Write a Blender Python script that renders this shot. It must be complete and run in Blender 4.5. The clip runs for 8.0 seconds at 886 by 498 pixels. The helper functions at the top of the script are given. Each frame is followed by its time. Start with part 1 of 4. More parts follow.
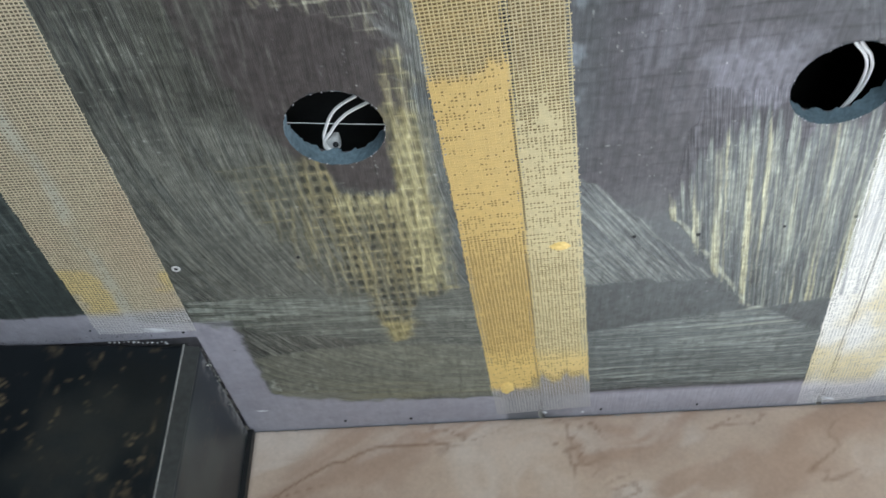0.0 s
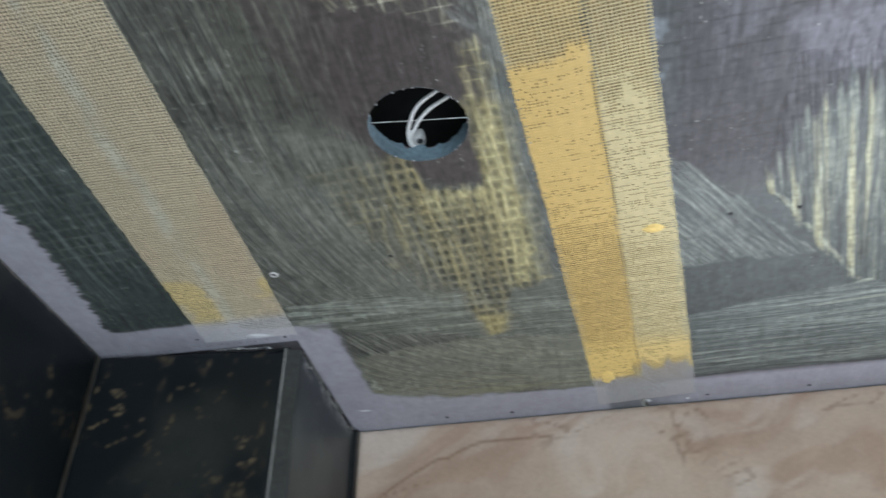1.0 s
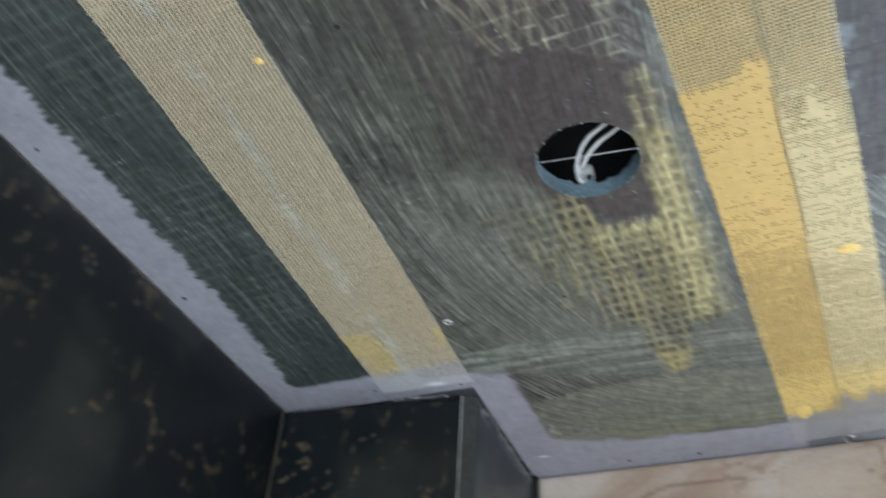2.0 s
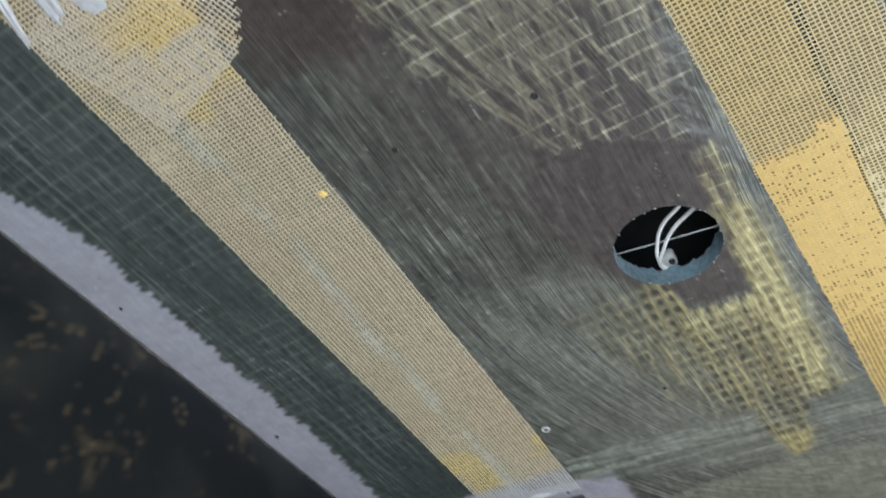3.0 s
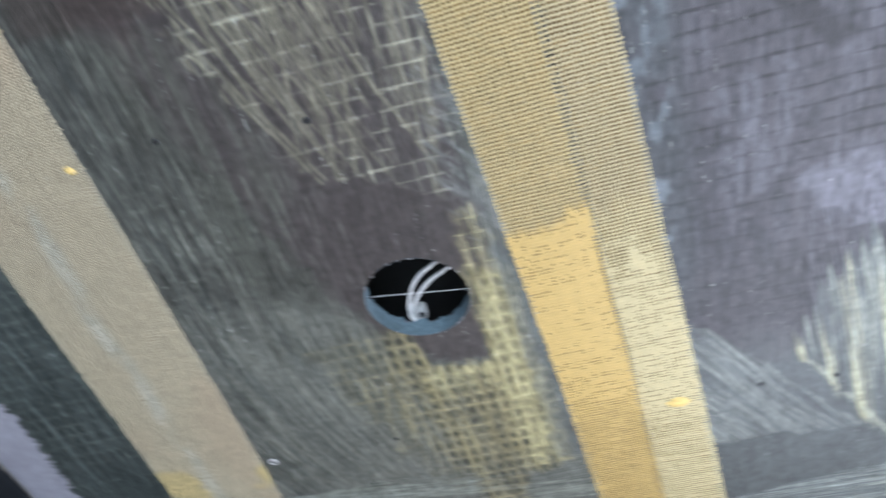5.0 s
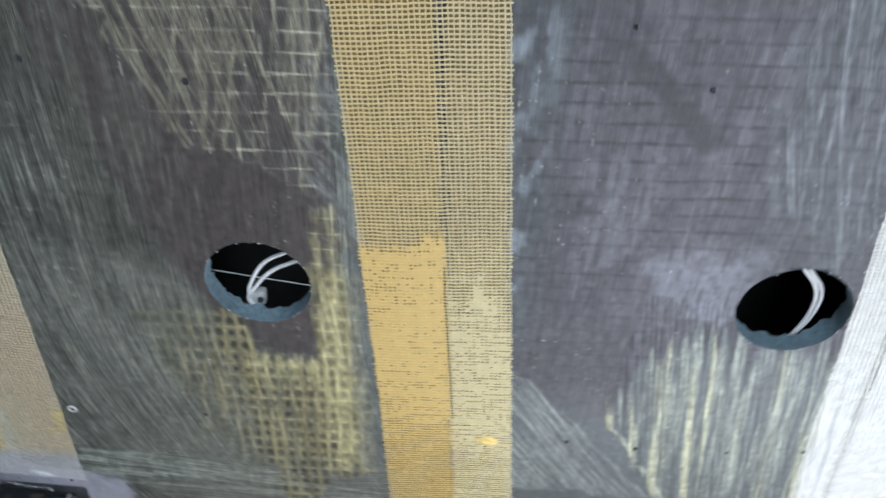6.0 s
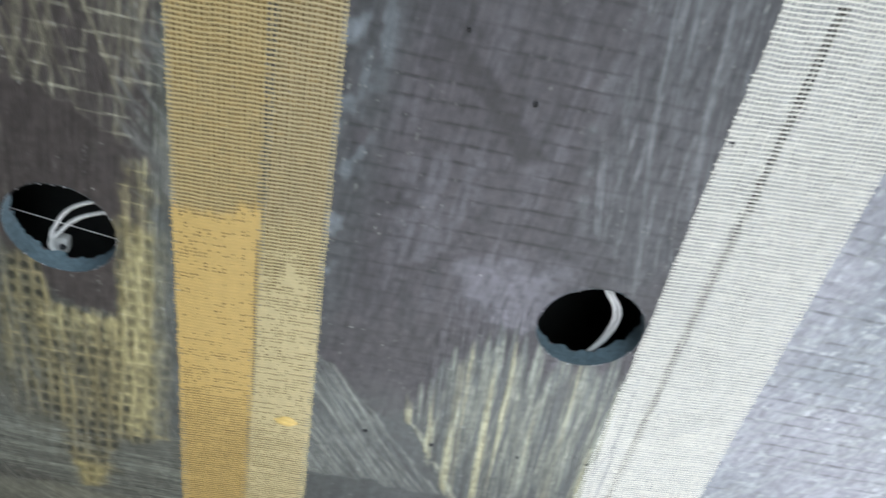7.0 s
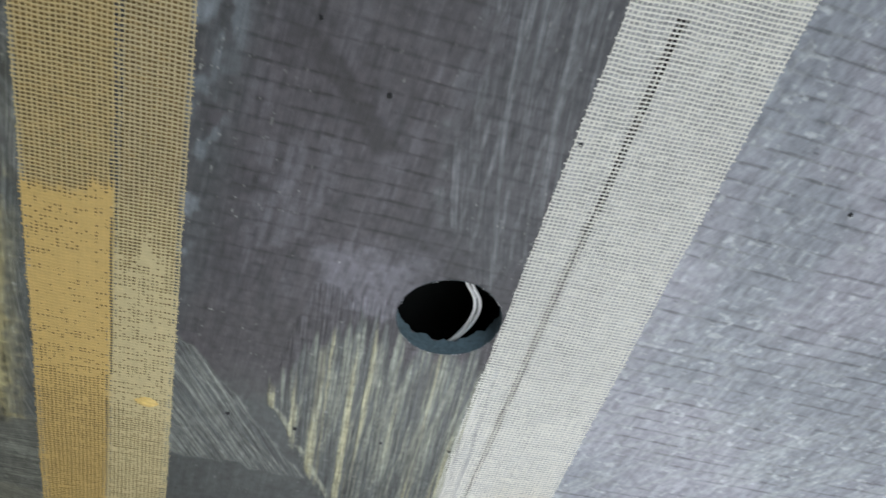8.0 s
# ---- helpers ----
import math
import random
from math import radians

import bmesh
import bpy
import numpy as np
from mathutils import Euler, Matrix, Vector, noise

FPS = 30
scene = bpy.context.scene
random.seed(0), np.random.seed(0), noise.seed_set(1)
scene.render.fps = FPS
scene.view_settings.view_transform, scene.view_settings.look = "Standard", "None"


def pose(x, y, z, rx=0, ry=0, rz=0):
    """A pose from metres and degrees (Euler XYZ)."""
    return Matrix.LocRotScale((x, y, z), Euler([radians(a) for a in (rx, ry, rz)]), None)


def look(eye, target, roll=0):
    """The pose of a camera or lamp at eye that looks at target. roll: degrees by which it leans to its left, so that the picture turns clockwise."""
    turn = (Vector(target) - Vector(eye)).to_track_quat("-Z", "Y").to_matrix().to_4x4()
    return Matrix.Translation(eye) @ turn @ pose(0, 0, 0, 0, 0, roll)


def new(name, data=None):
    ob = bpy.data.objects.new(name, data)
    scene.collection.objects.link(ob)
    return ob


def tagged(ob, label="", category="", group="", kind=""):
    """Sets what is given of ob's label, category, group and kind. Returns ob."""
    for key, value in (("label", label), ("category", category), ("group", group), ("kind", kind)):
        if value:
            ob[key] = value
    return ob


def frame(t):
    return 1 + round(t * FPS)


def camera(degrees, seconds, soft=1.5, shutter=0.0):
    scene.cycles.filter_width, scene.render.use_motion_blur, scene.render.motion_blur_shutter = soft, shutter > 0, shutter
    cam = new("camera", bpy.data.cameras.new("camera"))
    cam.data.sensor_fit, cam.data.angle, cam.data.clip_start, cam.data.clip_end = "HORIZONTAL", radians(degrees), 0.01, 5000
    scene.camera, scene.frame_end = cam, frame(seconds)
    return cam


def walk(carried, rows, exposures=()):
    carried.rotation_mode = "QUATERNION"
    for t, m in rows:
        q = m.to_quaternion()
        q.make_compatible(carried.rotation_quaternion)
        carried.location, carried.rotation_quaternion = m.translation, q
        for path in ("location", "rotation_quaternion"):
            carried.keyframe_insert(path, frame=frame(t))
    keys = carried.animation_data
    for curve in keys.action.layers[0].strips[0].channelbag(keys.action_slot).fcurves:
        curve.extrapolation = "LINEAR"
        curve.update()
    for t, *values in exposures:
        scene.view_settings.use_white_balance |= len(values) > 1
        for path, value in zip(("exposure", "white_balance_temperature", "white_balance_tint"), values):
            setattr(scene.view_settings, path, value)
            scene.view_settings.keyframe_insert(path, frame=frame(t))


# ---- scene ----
cam = camera(55.1, 8.0, shutter=0.7)
PATH = [
    (0, (0.091, -0.381, 2.091), (-0.003, 1.202, 3.311), -1.3),
    (0.5, (0.097, -0.375, 2.087), (-0.08, 1.203, 3.304), -1.0),
    (1, (0.091, -0.377, 2.087), (-0.216, 1.177, 3.308), -0.1),
    (1.5, (0.082, -0.376, 2.086), (-0.375, 1.119, 3.334), 1.6),
    (2, (0.072, -0.375, 2.091), (-0.554, 1.019, 3.382), 4.2),
    (2.2, (0.069, -0.376, 2.098), (-0.607, 0.974, 3.41), 4.5),
    (3.3, (0.071, -0.366, 2.106), (-0.664, 0.738, 3.603), 2.0),
    (3.5, (0.069, -0.364, 2.105), (-0.667, 0.72, 3.617), 2.2),
    (4, (0.065, -0.373, 2.109), (-0.623, 0.734, 3.625), 0.9),
    (4.5, (0.085, -0.361, 2.107), (-0.437, 0.818, 3.636), 0.8),
    (5, (0.109, -0.346, 2.106), (-0.223, 0.903, 3.632), 1.0),
    (5.2, (0.115, -0.343, 2.109), (-0.134, 0.925, 3.635), 0.5),
    (6.3, (0.13, -0.358, 2.116), (0.156, 0.939, 3.638), 7.0),
    (6.5, (0.134, -0.356, 2.114), (0.254, 0.933, 3.638), 5.3),
    (7, (0.158, -0.356, 2.115), (0.41, 0.913, 3.641), 3.7),
    (7.5, (0.18, -0.363, 2.114), (0.542, 0.884, 3.636), 1.4),
    (8, (0.196, -0.372, 2.114), (0.621, 0.873, 3.62), 0.3),
]
walk(cam, [(t, look(eye, goal, roll)) for t, eye, goal, roll in PATH],
     exposures=[(0, 0.15, 6250, 10), (1, 0.15, 6200, 10), (2, 0.26, 6200, 10), (3.5, 0.44, 6350, 10), (4.5, 0.60, 5950, 12), (5.2, 0.54, 5850, 14), (6.5, 0.13, 6200, 10), (7, 0.01, 6350, 10), (8, -0.44, 6450, 10)])


# ---- light: daylight through the window in the north wall ----
world = bpy.data.worlds.new("world")
scene.world = world
world.use_nodes = True
wn = world.node_tree
bg = wn.nodes["Background"]
bg.inputs[1].default_value = 0.10
sky = wn.nodes.new("ShaderNodeTexSky")
sky.sky_type, sky.sun_disc = "NISHITA", False
sky.sun_elevation, sky.sun_rotation = radians(40), radians(150)
wn.links.new(sky.outputs[0], bg.inputs[0])
lamp = new("window_light", bpy.data.lights.new("window_light", "AREA"))
lamp.data.shape, lamp.data.size, lamp.data.size_y = "RECTANGLE", 0.92, 0.62
lamp.data.energy, lamp.data.color = 11, (0.90, 0.95, 1.0)
lamp.matrix_world = look((0.69, 0.47, 1.90), (0.60, -0.5, 2.05))

# the doorway behind the camera
hall = new("doorway_light", bpy.data.lights.new("doorway_light", "AREA"))
hall.data.shape, hall.data.size, hall.data.size_y = "RECTANGLE", 0.75, 1.9
hall.data.energy, hall.data.color = 36, (0.82, 0.94, 1.0)
hall.matrix_world = look((0.45, -1.69, 1.02), (0.45, 0.0, 1.35))

# ---- room measures ----
CEIL = 2.5
WEST, NORTH, EAST, SOUTH = -0.362, 0.452, 1.22, -1.7
PIER_E = -0.171
HOLES = ((-0.0027, 0.0128, 0.0338), (0.3285, 0.003, 0.0345))
SEAMS = (((0.1035, -0.2), (0.1425, 0.44)), ((0.3575, -0.33), (0.4325, 0.44)))


# ---- materials ----
def material(name, rough=0.5, metal=0.0, color=(0.5, 0.5, 0.5), vary=0.25, scale=300.0, bump=0.2, attr="", spec=0.5):
    m = bpy.data.materials.new(name)
    m.use_nodes = True
    nt = m.node_tree
    b = nt.nodes["Principled BSDF"]
    b.inputs["Metallic"].default_value = metal
    b.inputs["Specular IOR Level"].default_value = spec
    co = nt.nodes.new("ShaderNodeTexCoord")
    fine, coarse = nt.nodes.new("ShaderNodeTexNoise"), nt.nodes.new("ShaderNodeTexNoise")
    for n, s in ((fine, scale), (coarse, scale * 0.11)):
        nt.links.new(co.outputs["Object"], n.inputs["Vector"])
        n.inputs["Scale"].default_value, n.inputs["Detail"].default_value = s, 3
    add = nt.nodes.new("ShaderNodeMath")
    add.operation = "ADD"
    nt.links.new(fine.outputs[0], add.inputs[0])
    nt.links.new(coarse.outputs[0], add.inputs[1])
    rng = nt.nodes.new("ShaderNodeMapRange")
    rng.inputs["From Min"].default_value, rng.inputs["From Max"].default_value = 0.6, 1.4
    rng.inputs["To Min"].default_value, rng.inputs["To Max"].default_value = 1 - vary, 1 + vary
    nt.links.new(add.outputs[0], rng.inputs["Value"])
    mix = nt.nodes.new("ShaderNodeMix")
    mix.data_type, mix.blend_type = "RGBA", "MULTIPLY"
    mix.inputs["Factor"].default_value = 1
    if attr:
        at = nt.nodes.new("ShaderNodeAttribute")
        at.attribute_name = attr
        nt.links.new(at.outputs["Color"], mix.inputs["A"])
        rr = nt.nodes.new("ShaderNodeMapRange")
        rr.inputs["To Min"].default_value, rr.inputs["To Max"].default_value = min(rough + 0.25, 0.95), max(rough - 0.15, 0.05)
        nt.links.new(at.outputs["Alpha"], rr.inputs["Value"])
        nt.links.new(rr.outputs[0], b.inputs["Roughness"])
    else:
        mix.inputs["A"].default_value = (*color, 1)
        b.inputs["Roughness"].default_value = rough
    nt.links.new(rng.outputs[0], mix.inputs["B"])
    nt.links.new(mix.outputs["Result"], b.inputs["Base Color"])
    if bump:
        bp = nt.nodes.new("ShaderNodeBump")
        bp.inputs["Strength"].default_value, bp.inputs["Distance"].default_value = bump, 0.0006
        nt.links.new(fine.outputs[0], bp.inputs["Height"])
        nt.links.new(bp.outputs[0], b.inputs["Normal"])
    return m


def brushed(m, amount, relief):
    """Adds fine bristle lines that follow the mesh's own grain: (across, along, strength)."""
    nt = m.node_tree
    b = nt.nodes["Principled BSDF"]
    at = nt.nodes.new("ShaderNodeAttribute")
    at.attribute_name = "grain"
    sep = nt.nodes.new("ShaderNodeSeparateXYZ")
    nt.links.new(at.outputs["Vector"], sep.inputs[0])
    tones = []
    for k, (fa, fl) in enumerate(((620, 16), (1500, 40))):
        across, along, both = (nt.nodes.new("ShaderNodeMath"), nt.nodes.new("ShaderNodeMath"), nt.nodes.new("ShaderNodeCombineXYZ"))
        for node, src, f, slot in ((across, 0, fa, 0), (along, 1, fl, 1)):
            node.operation = "MULTIPLY"
            node.inputs[1].default_value = f
            nt.links.new(sep.outputs[src], node.inputs[0])
            nt.links.new(node.outputs[0], both.inputs[slot])
        noise = nt.nodes.new("ShaderNodeTexNoise")
        noise.noise_dimensions = "2D"
        noise.inputs["Scale"].default_value, noise.inputs["Detail"].default_value = 1.0, 1.5
        nt.links.new(both.outputs[0], noise.inputs["Vector"])
        tones.append(noise)
    total = nt.nodes.new("ShaderNodeMath")
    total.operation = "ADD"
    nt.links.new(tones[0].outputs[0], total.inputs[0])
    nt.links.new(tones[1].outputs[0], total.inputs[1])
    spread = nt.nodes.new("ShaderNodeMapRange")
    spread.inputs["From Min"].default_value, spread.inputs["From Max"].default_value = 0.68, 1.38
    spread.inputs["To Min"].default_value, spread.inputs["To Max"].default_value = -amount, amount * 1.25
    nt.links.new(total.outputs[0], spread.inputs["Value"])
    gain = nt.nodes.new("ShaderNodeMath")
    gain.operation = "MULTIPLY_ADD"
    gain.inputs[2].default_value = 1.0
    nt.links.new(spread.outputs[0], gain.inputs[0])
    nt.links.new(sep.outputs[2], gain.inputs[1])
    mix = nt.nodes.new("ShaderNodeMix")
    mix.data_type, mix.blend_type = "RGBA", "MULTIPLY"
    mix.inputs["Factor"].default_value = 1
    nt.links.new(b.inputs["Base Color"].links[0].from_socket, mix.inputs["A"])
    nt.links.new(gain.outputs[0], mix.inputs["B"])
    nt.links.new(mix.outputs["Result"], b.inputs["Base Color"])
    bp = nt.nodes.new("ShaderNodeBump")
    bp.inputs["Strength"].default_value, bp.inputs["Distance"].default_value = relief, 0.0005
    nt.links.new(gain.outputs[0], bp.inputs["Height"])
    nt.links.new(b.inputs["Normal"].links[0].from_socket, bp.inputs["Normal"])
    nt.links.new(bp.outputs[0], b.inputs["Normal"])
    return m


COAT = brushed(material("primed_board", 0.36, attr="coat", vary=0.12, scale=900, bump=0.35, spec=0.42), 0.46, 0.45)
TAPE = material("glass_fibre", 0.40, attr="coat", vary=0.12, scale=1500, bump=0.25, spec=0.6)
STONE = material("polished_stone", 0.38, attr="coat", vary=0.10, scale=260, bump=0.03, spec=0.22)
FOAM = material("blue_foam", 0.7, color=(0.125, 0.18, 0.215), vary=0.45, scale=350, bump=0.8)
BOARD = material("grey_board", 0.85, color=(0.2, 0.19, 0.21), vary=0.2, scale=200)
# near-black: lack of light is put into this colour
DARK = material("unlit_black", 0.95, color=(0.03, 0.03, 0.03), vary=0.3, scale=60)
BLACK = material("black_trim", 0.45, color=(0.012, 0.013, 0.014), vary=0.3, scale=300, bump=0.1)
SIDE = material("dark_grey_tile", 0.45, color=(0.045, 0.047, 0.046), vary=0.3, scale=200, bump=0.05, spec=0.25)
# pale tile body and chips; on the pier's arris it paints a lit edge
EDGE = material("pale_tile_edge", 0.5, color=(0.26, 0.26, 0.25), vary=0.5, scale=500, bump=0.3)
PLASTER = material("white_plaster", 0.8, color=(0.56, 0.56, 0.59), vary=0.2, scale=250, bump=0.5)
WIRE = material("white_cable_sheath", 0.4, color=(0.85, 0.84, 0.84), vary=0.08, scale=200, bump=0.05)
BLOCK = material("grey_plastic", 0.45, color=(0.55, 0.55, 0.55), vary=0.2, scale=300, bump=0.1)
STEEL = material("bright_steel", 0.35, 1.0, (0.7, 0.7, 0.7), 0.2, 600, 0.2)
SCREW = material("phosphated_steel", 0.45, 0.6, (0.05, 0.05, 0.055), 0.3, 700, 0.3)
FILLER = material("yellow_compound", 0.6, color=(0.80, 0.58, 0.20), vary=0.15, scale=400, bump=0.4)
FLOOR = material("cement_screed", 0.8, color=(0.42, 0.40, 0.37), vary=0.25, scale=30)
PAINT = material("plastered_wall", 0.8, color=(0.62, 0.58, 0.52), vary=0.12, scale=40)


# ---- mesh helpers ----
def mesh_of(name, verts, faces, mat, colors=None, grain=None):
    me = bpy.data.meshes.new(name)
    verts, faces = np.asarray(verts, dtype=np.float32), np.asarray(faces, dtype=np.int32)
    n, k = faces.shape
    me.vertices.add(len(verts))
    me.vertices.foreach_set("co", verts.ravel())
    me.loops.add(n * k)
    me.loops.foreach_set("vertex_index", faces.ravel())
    me.polygons.add(n)
    me.polygons.foreach_set("loop_start", np.arange(0, n * k, k, dtype=np.int32))
    me.update(calc_edges=True)
    if colors is not None:
        at = me.color_attributes.new("coat", "FLOAT_COLOR", "POINT")
        at.data.foreach_set("color", np.asarray(colors, dtype=np.float32).ravel())
    if grain is not None:
        at = me.attributes.new("grain", "FLOAT_VECTOR", "POINT")
        at.data.foreach_set("vector", np.asarray(grain, dtype=np.float32).ravel())
    me.materials.append(mat)
    me.shade_smooth()
    return me


def link(ob, parent=None, label=""):
    ob.parent = parent
    return tagged(ob, label) if label else ob


def box_bm(lo, hi, bevel=0.0):
    bm = bmesh.new()
    bmesh.ops.create_cube(bm, size=1)
    for v in bm.verts:
        v.co = [lo[i] + (v.co[i] + 0.5) * (hi[i] - lo[i]) for i in range(3)]
    if bevel:
        bmesh.ops.bevel(bm, geom=bm.edges[:], offset=bevel, segments=2, affect="EDGES", profile=0.5)
    return bm


def part(name, bm, mat, parent=None, label=""):
    me = bpy.data.meshes.new(name)
    bm.to_mesh(me)
    bm.free()
    me.materials.append(mat)
    return link(new(name, me), parent, label)


# ---- noise on arrays ----
def vn(u, v, seed=0):
    i, j = np.floor(u), np.floor(v)
    fu, fv = u - i, v - j
    fu, fv = fu * fu * (3 - 2 * fu), fv * fv * (3 - 2 * fv)

    def lattice(a, b):
        s = np.sin(a * 127.1 + b * 311.7 + seed * 74.7) * 43758.5453
        return s - np.floor(s)
    low = lattice(i, j) * (1 - fu) + lattice(i + 1, j) * fu
    high = lattice(i, j + 1) * (1 - fu) + lattice(i + 1, j + 1) * fu
    return low * (1 - fv) + high * fv


def fbm(u, v, seed=0, octaves=3):
    total, size, norm = 0, 1.0, 0
    for o in range(octaves):
        total = total + size * vn(u * 2 ** o, v * 2 ** o, seed + 17 * o)
        norm += size
        size *= 0.5
    return total / norm


def ss(a, b, x):
    k = np.clip((x - a) / (b - a), 0, 1)
    return k * k * (3 - 2 * k)


def sheet(xs, ys, keep, place, colors, name, mat, grain=None):
    """A grid sheet; keep: which of its faces stay."""
    nx, ny = len(xs), len(ys)
    idx = np.arange(nx * ny).reshape(ny, nx)
    quads = np.stack((idx[:-1, :-1], idx[1:, :-1], idx[1:, 1:], idx[:-1, 1:]), -1)[keep]
    used = np.unique(quads)
    remap = np.full(nx * ny, -1)
    remap[used] = np.arange(len(used))
    return mesh_of(name, place.reshape(-1, 3)[used], remap[quads], mat, colors.reshape(-1, 4)[used], None if grain is None else grain.reshape(-1, 3)[used])


# ---- ceiling: foam boards, and their printed, primed face ----
STEP = 0.00108
gx = np.arange(WEST - 0.004, 0.75, STEP)
gy = np.arange(-0.36, NORTH + 0.004, STEP)
X, Y = np.meshgrid(gx, gy)
col = np.zeros(X.shape + (3,))
hgt = np.zeros(X.shape)
gls = np.full(X.shape, 0.22)
grain_map = np.stack((X, Y, np.zeros(X.shape)), -1)
sweep = X - 1.08 * np.clip(Y, 0, 1) ** 2    # brush paths that swing east towards the north wall


def brush(mask, across, along, strength):
    """Which way the bristles ran where the mask covers."""
    m = mask > 0.5
    for k, v in enumerate((across, along, strength)):
        grain_map[..., k] = np.where(m, v, grain_map[..., k])


def swept(c, pitch, length, seed):
    """Brush marks along given paths c, 0 to 1."""
    return 0.6 * vn(c / pitch, Y / length, seed) + 0.4 * vn(c / (pitch * 0.5), Y / (length * 0.7), seed + 3)


def lay(mask, color, h=0.0, gloss=None):
    global col, hgt, gls
    m = np.clip(mask, 0, 1)
    col = col * (1 - m[..., None]) + np.array(color) * m[..., None]
    hgt = hgt + h * m
    if gloss is not None:
        gls = gls * (1 - m) + gloss * m


def turned(angle, ox=0.0, oy=0.0, bend=0.0):
    c, s = math.cos(radians(angle)), math.sin(radians(angle))
    along, across = (X - ox) * c + (Y - oy) * s, -(X - ox) * s + (Y - oy) * c
    return along, across + bend * along * along


def streak(angle, pitch, length, seed, bend=0.0, ox=0.0, oy=0.0):
    """Brush marks along the angle, about pitch wide, 0 to 1."""
    pitch = max(pitch, 0.0019)
    a, c = turned(angle, ox, oy, bend)
    c = c + 0.0012 * (fbm(X * 60, Y * 60, seed + 5, 2) - 0.5)
    return 0.55 * vn(c / pitch, a / length, seed) + 0.3 * vn(c / max(pitch * 0.45, 0.0021), a / (length * 0.7), seed + 3) + 0.15 * vn(c / (pitch * 2.7), a / length, seed + 9)


def patch(corners, soft=0.004, wobble=0.006, seed=1, grain=80):
    """Inside of a convex outline (clockwise as seen from below), with an uneven edge."""
    d = np.full(X.shape, 9.0)
    for (x0, y0), (x1, y1) in zip(corners, corners[1:] + corners[:1]):
        ln = math.hypot(x1 - x0, y1 - y0)
        d = np.minimum(d, ((Y - y0) * (x1 - x0) - (X - x0) * (y1 - y0)) / ln)
    d = d + wobble * 2 * (fbm(X * grain, Y * grain, seed, 3) - 0.5)
    return ss(-soft, soft, d)


def bristles(n, xs_, ys_, angles, lengths, seed, wide_=0.0008, bend=0.0):
    """Single bristle marks: n thin tapering lines that start in the given box."""
    rnd_ = random.Random(seed)
    out = np.zeros(X.shape)
    for _ in range(n):
        x0, y0 = rnd_.uniform(*xs_), rnd_.uniform(*ys_)
        th, ln, w = radians(rnd_.uniform(*angles)), rnd_.uniform(*lengths), wide_ * rnd_.uniform(0.75, 1.4)
        c, s, curl = math.cos(th), math.sin(th), bend * rnd_.uniform(0.6, 1.4)
        x1, y1, pad = x0 + c * ln, y0 + s * ln, 0.004 + abs(curl) * ln * ln
        i0, i1 = np.searchsorted(gx, (min(x0, x1) - pad, max(x0, x1) + pad))
        j0, j1 = np.searchsorted(gy, (min(y0, y1) - pad, max(y0, y1) + pad))
        if i1 - i0 < 2 or j1 - j0 < 2:
            continue
        px, py = X[j0:j1, i0:i1] - x0, Y[j0:j1, i0:i1] - y0
        a_, d_ = px * c + py * s, -px * s + py * c
        d_ = d_ + curl * a_ * a_ + 0.0005 * np.sin(a_ * 130 + x0 * 900)
        k = np.clip(a_ / ln, 0, 1)
        m = ss(w * 1.7, w * 0.5, np.abs(d_)) * ss(-0.002, 0.004, a_) * ss(ln + 0.002, ln - 0.01, a_) * rnd_.uniform(0.35, 1.0) * (0.55 + 0.45 * vn(a_ / 0.006, a_ * 0, seed))
        out[j0:j1, i0:i1] = np.maximum(out[j0:j1, i0:i1], m * (1 - 0.4 * k))
    return out


# the weave under the board's face: it shows as fine lines
wx = X + 0.0016 * (fbm(X * 35, Y * 35, 2, 2) - 0.5) + 0.02 * Y
wy = Y + 0.0022 * (fbm(X * 30, Y * 30, 4, 2) - 0.5) + 0.045 * X
dx = np.abs((wx / 0.0083) % 1 - 0.5) * 0.0083
dy = np.abs((wy / 0.0118) % 1 - 0.5) * 0.0118
thick = 0.0005 * fbm(X * 160, Y * 160, 6, 2)
lines_x = 1 - ss(0.0003, 0.0014, dx - thick)
lines_y = 1 - ss(0.0003, 0.0015, dy - thick)
weave = np.maximum(lines_x * 0.8, lines_y)
ux, uy = (wx / 0.0083 - np.round(wx / 0.0083)) * 0.0083, (wy / 0.0118 - np.round(wy / 0.0118)) * 0.0118
fray = fbm(X * 200, Y * 90, 7, 2)
hair_x = 1 - ss(0.0002, 0.0009, np.abs(dx + 0.0012 * (vn(X * 300, Y * 45, 5) - 0.5)))
hair_y = 1 - ss(0.0002, 0.0009, np.abs(dy + 0.0014 * (vn(X * 55, Y * 300, 3) - 0.5)))
hair = np.maximum(hair_x * ss(0.4, 0.6, fray), hair_y * ss(0.3, 0.55, fray))
dots_up = 1 - ss(0.7, 1.1, np.hypot(ux / 0.0027, uy / 0.0040) + 0.8 * (fbm(X * 120, Y * 120, 12, 3) - 0.45))
mott, fine = fbm(X * 28, Y * 28, 8, 4), fbm(X * 260, Y * 260, 9, 2)
rag = fbm(X * 120, Y * 120, 12, 3)

BARE, GREEN, DEEP, BROWN = (0.295, 0.290, 0.335), (0.112, 0.113, 0.100), (0.054, 0.059, 0.054), (0.082, 0.070, 0.068)
OCHRE, BLUISH = (0.52, 0.43, 0.17), (0.22, 0.25, 0.28)
col[:] = BARE
lay(ss(0.45, 0.8, mott) * 0.35, (0.25, 0.24, 0.28))

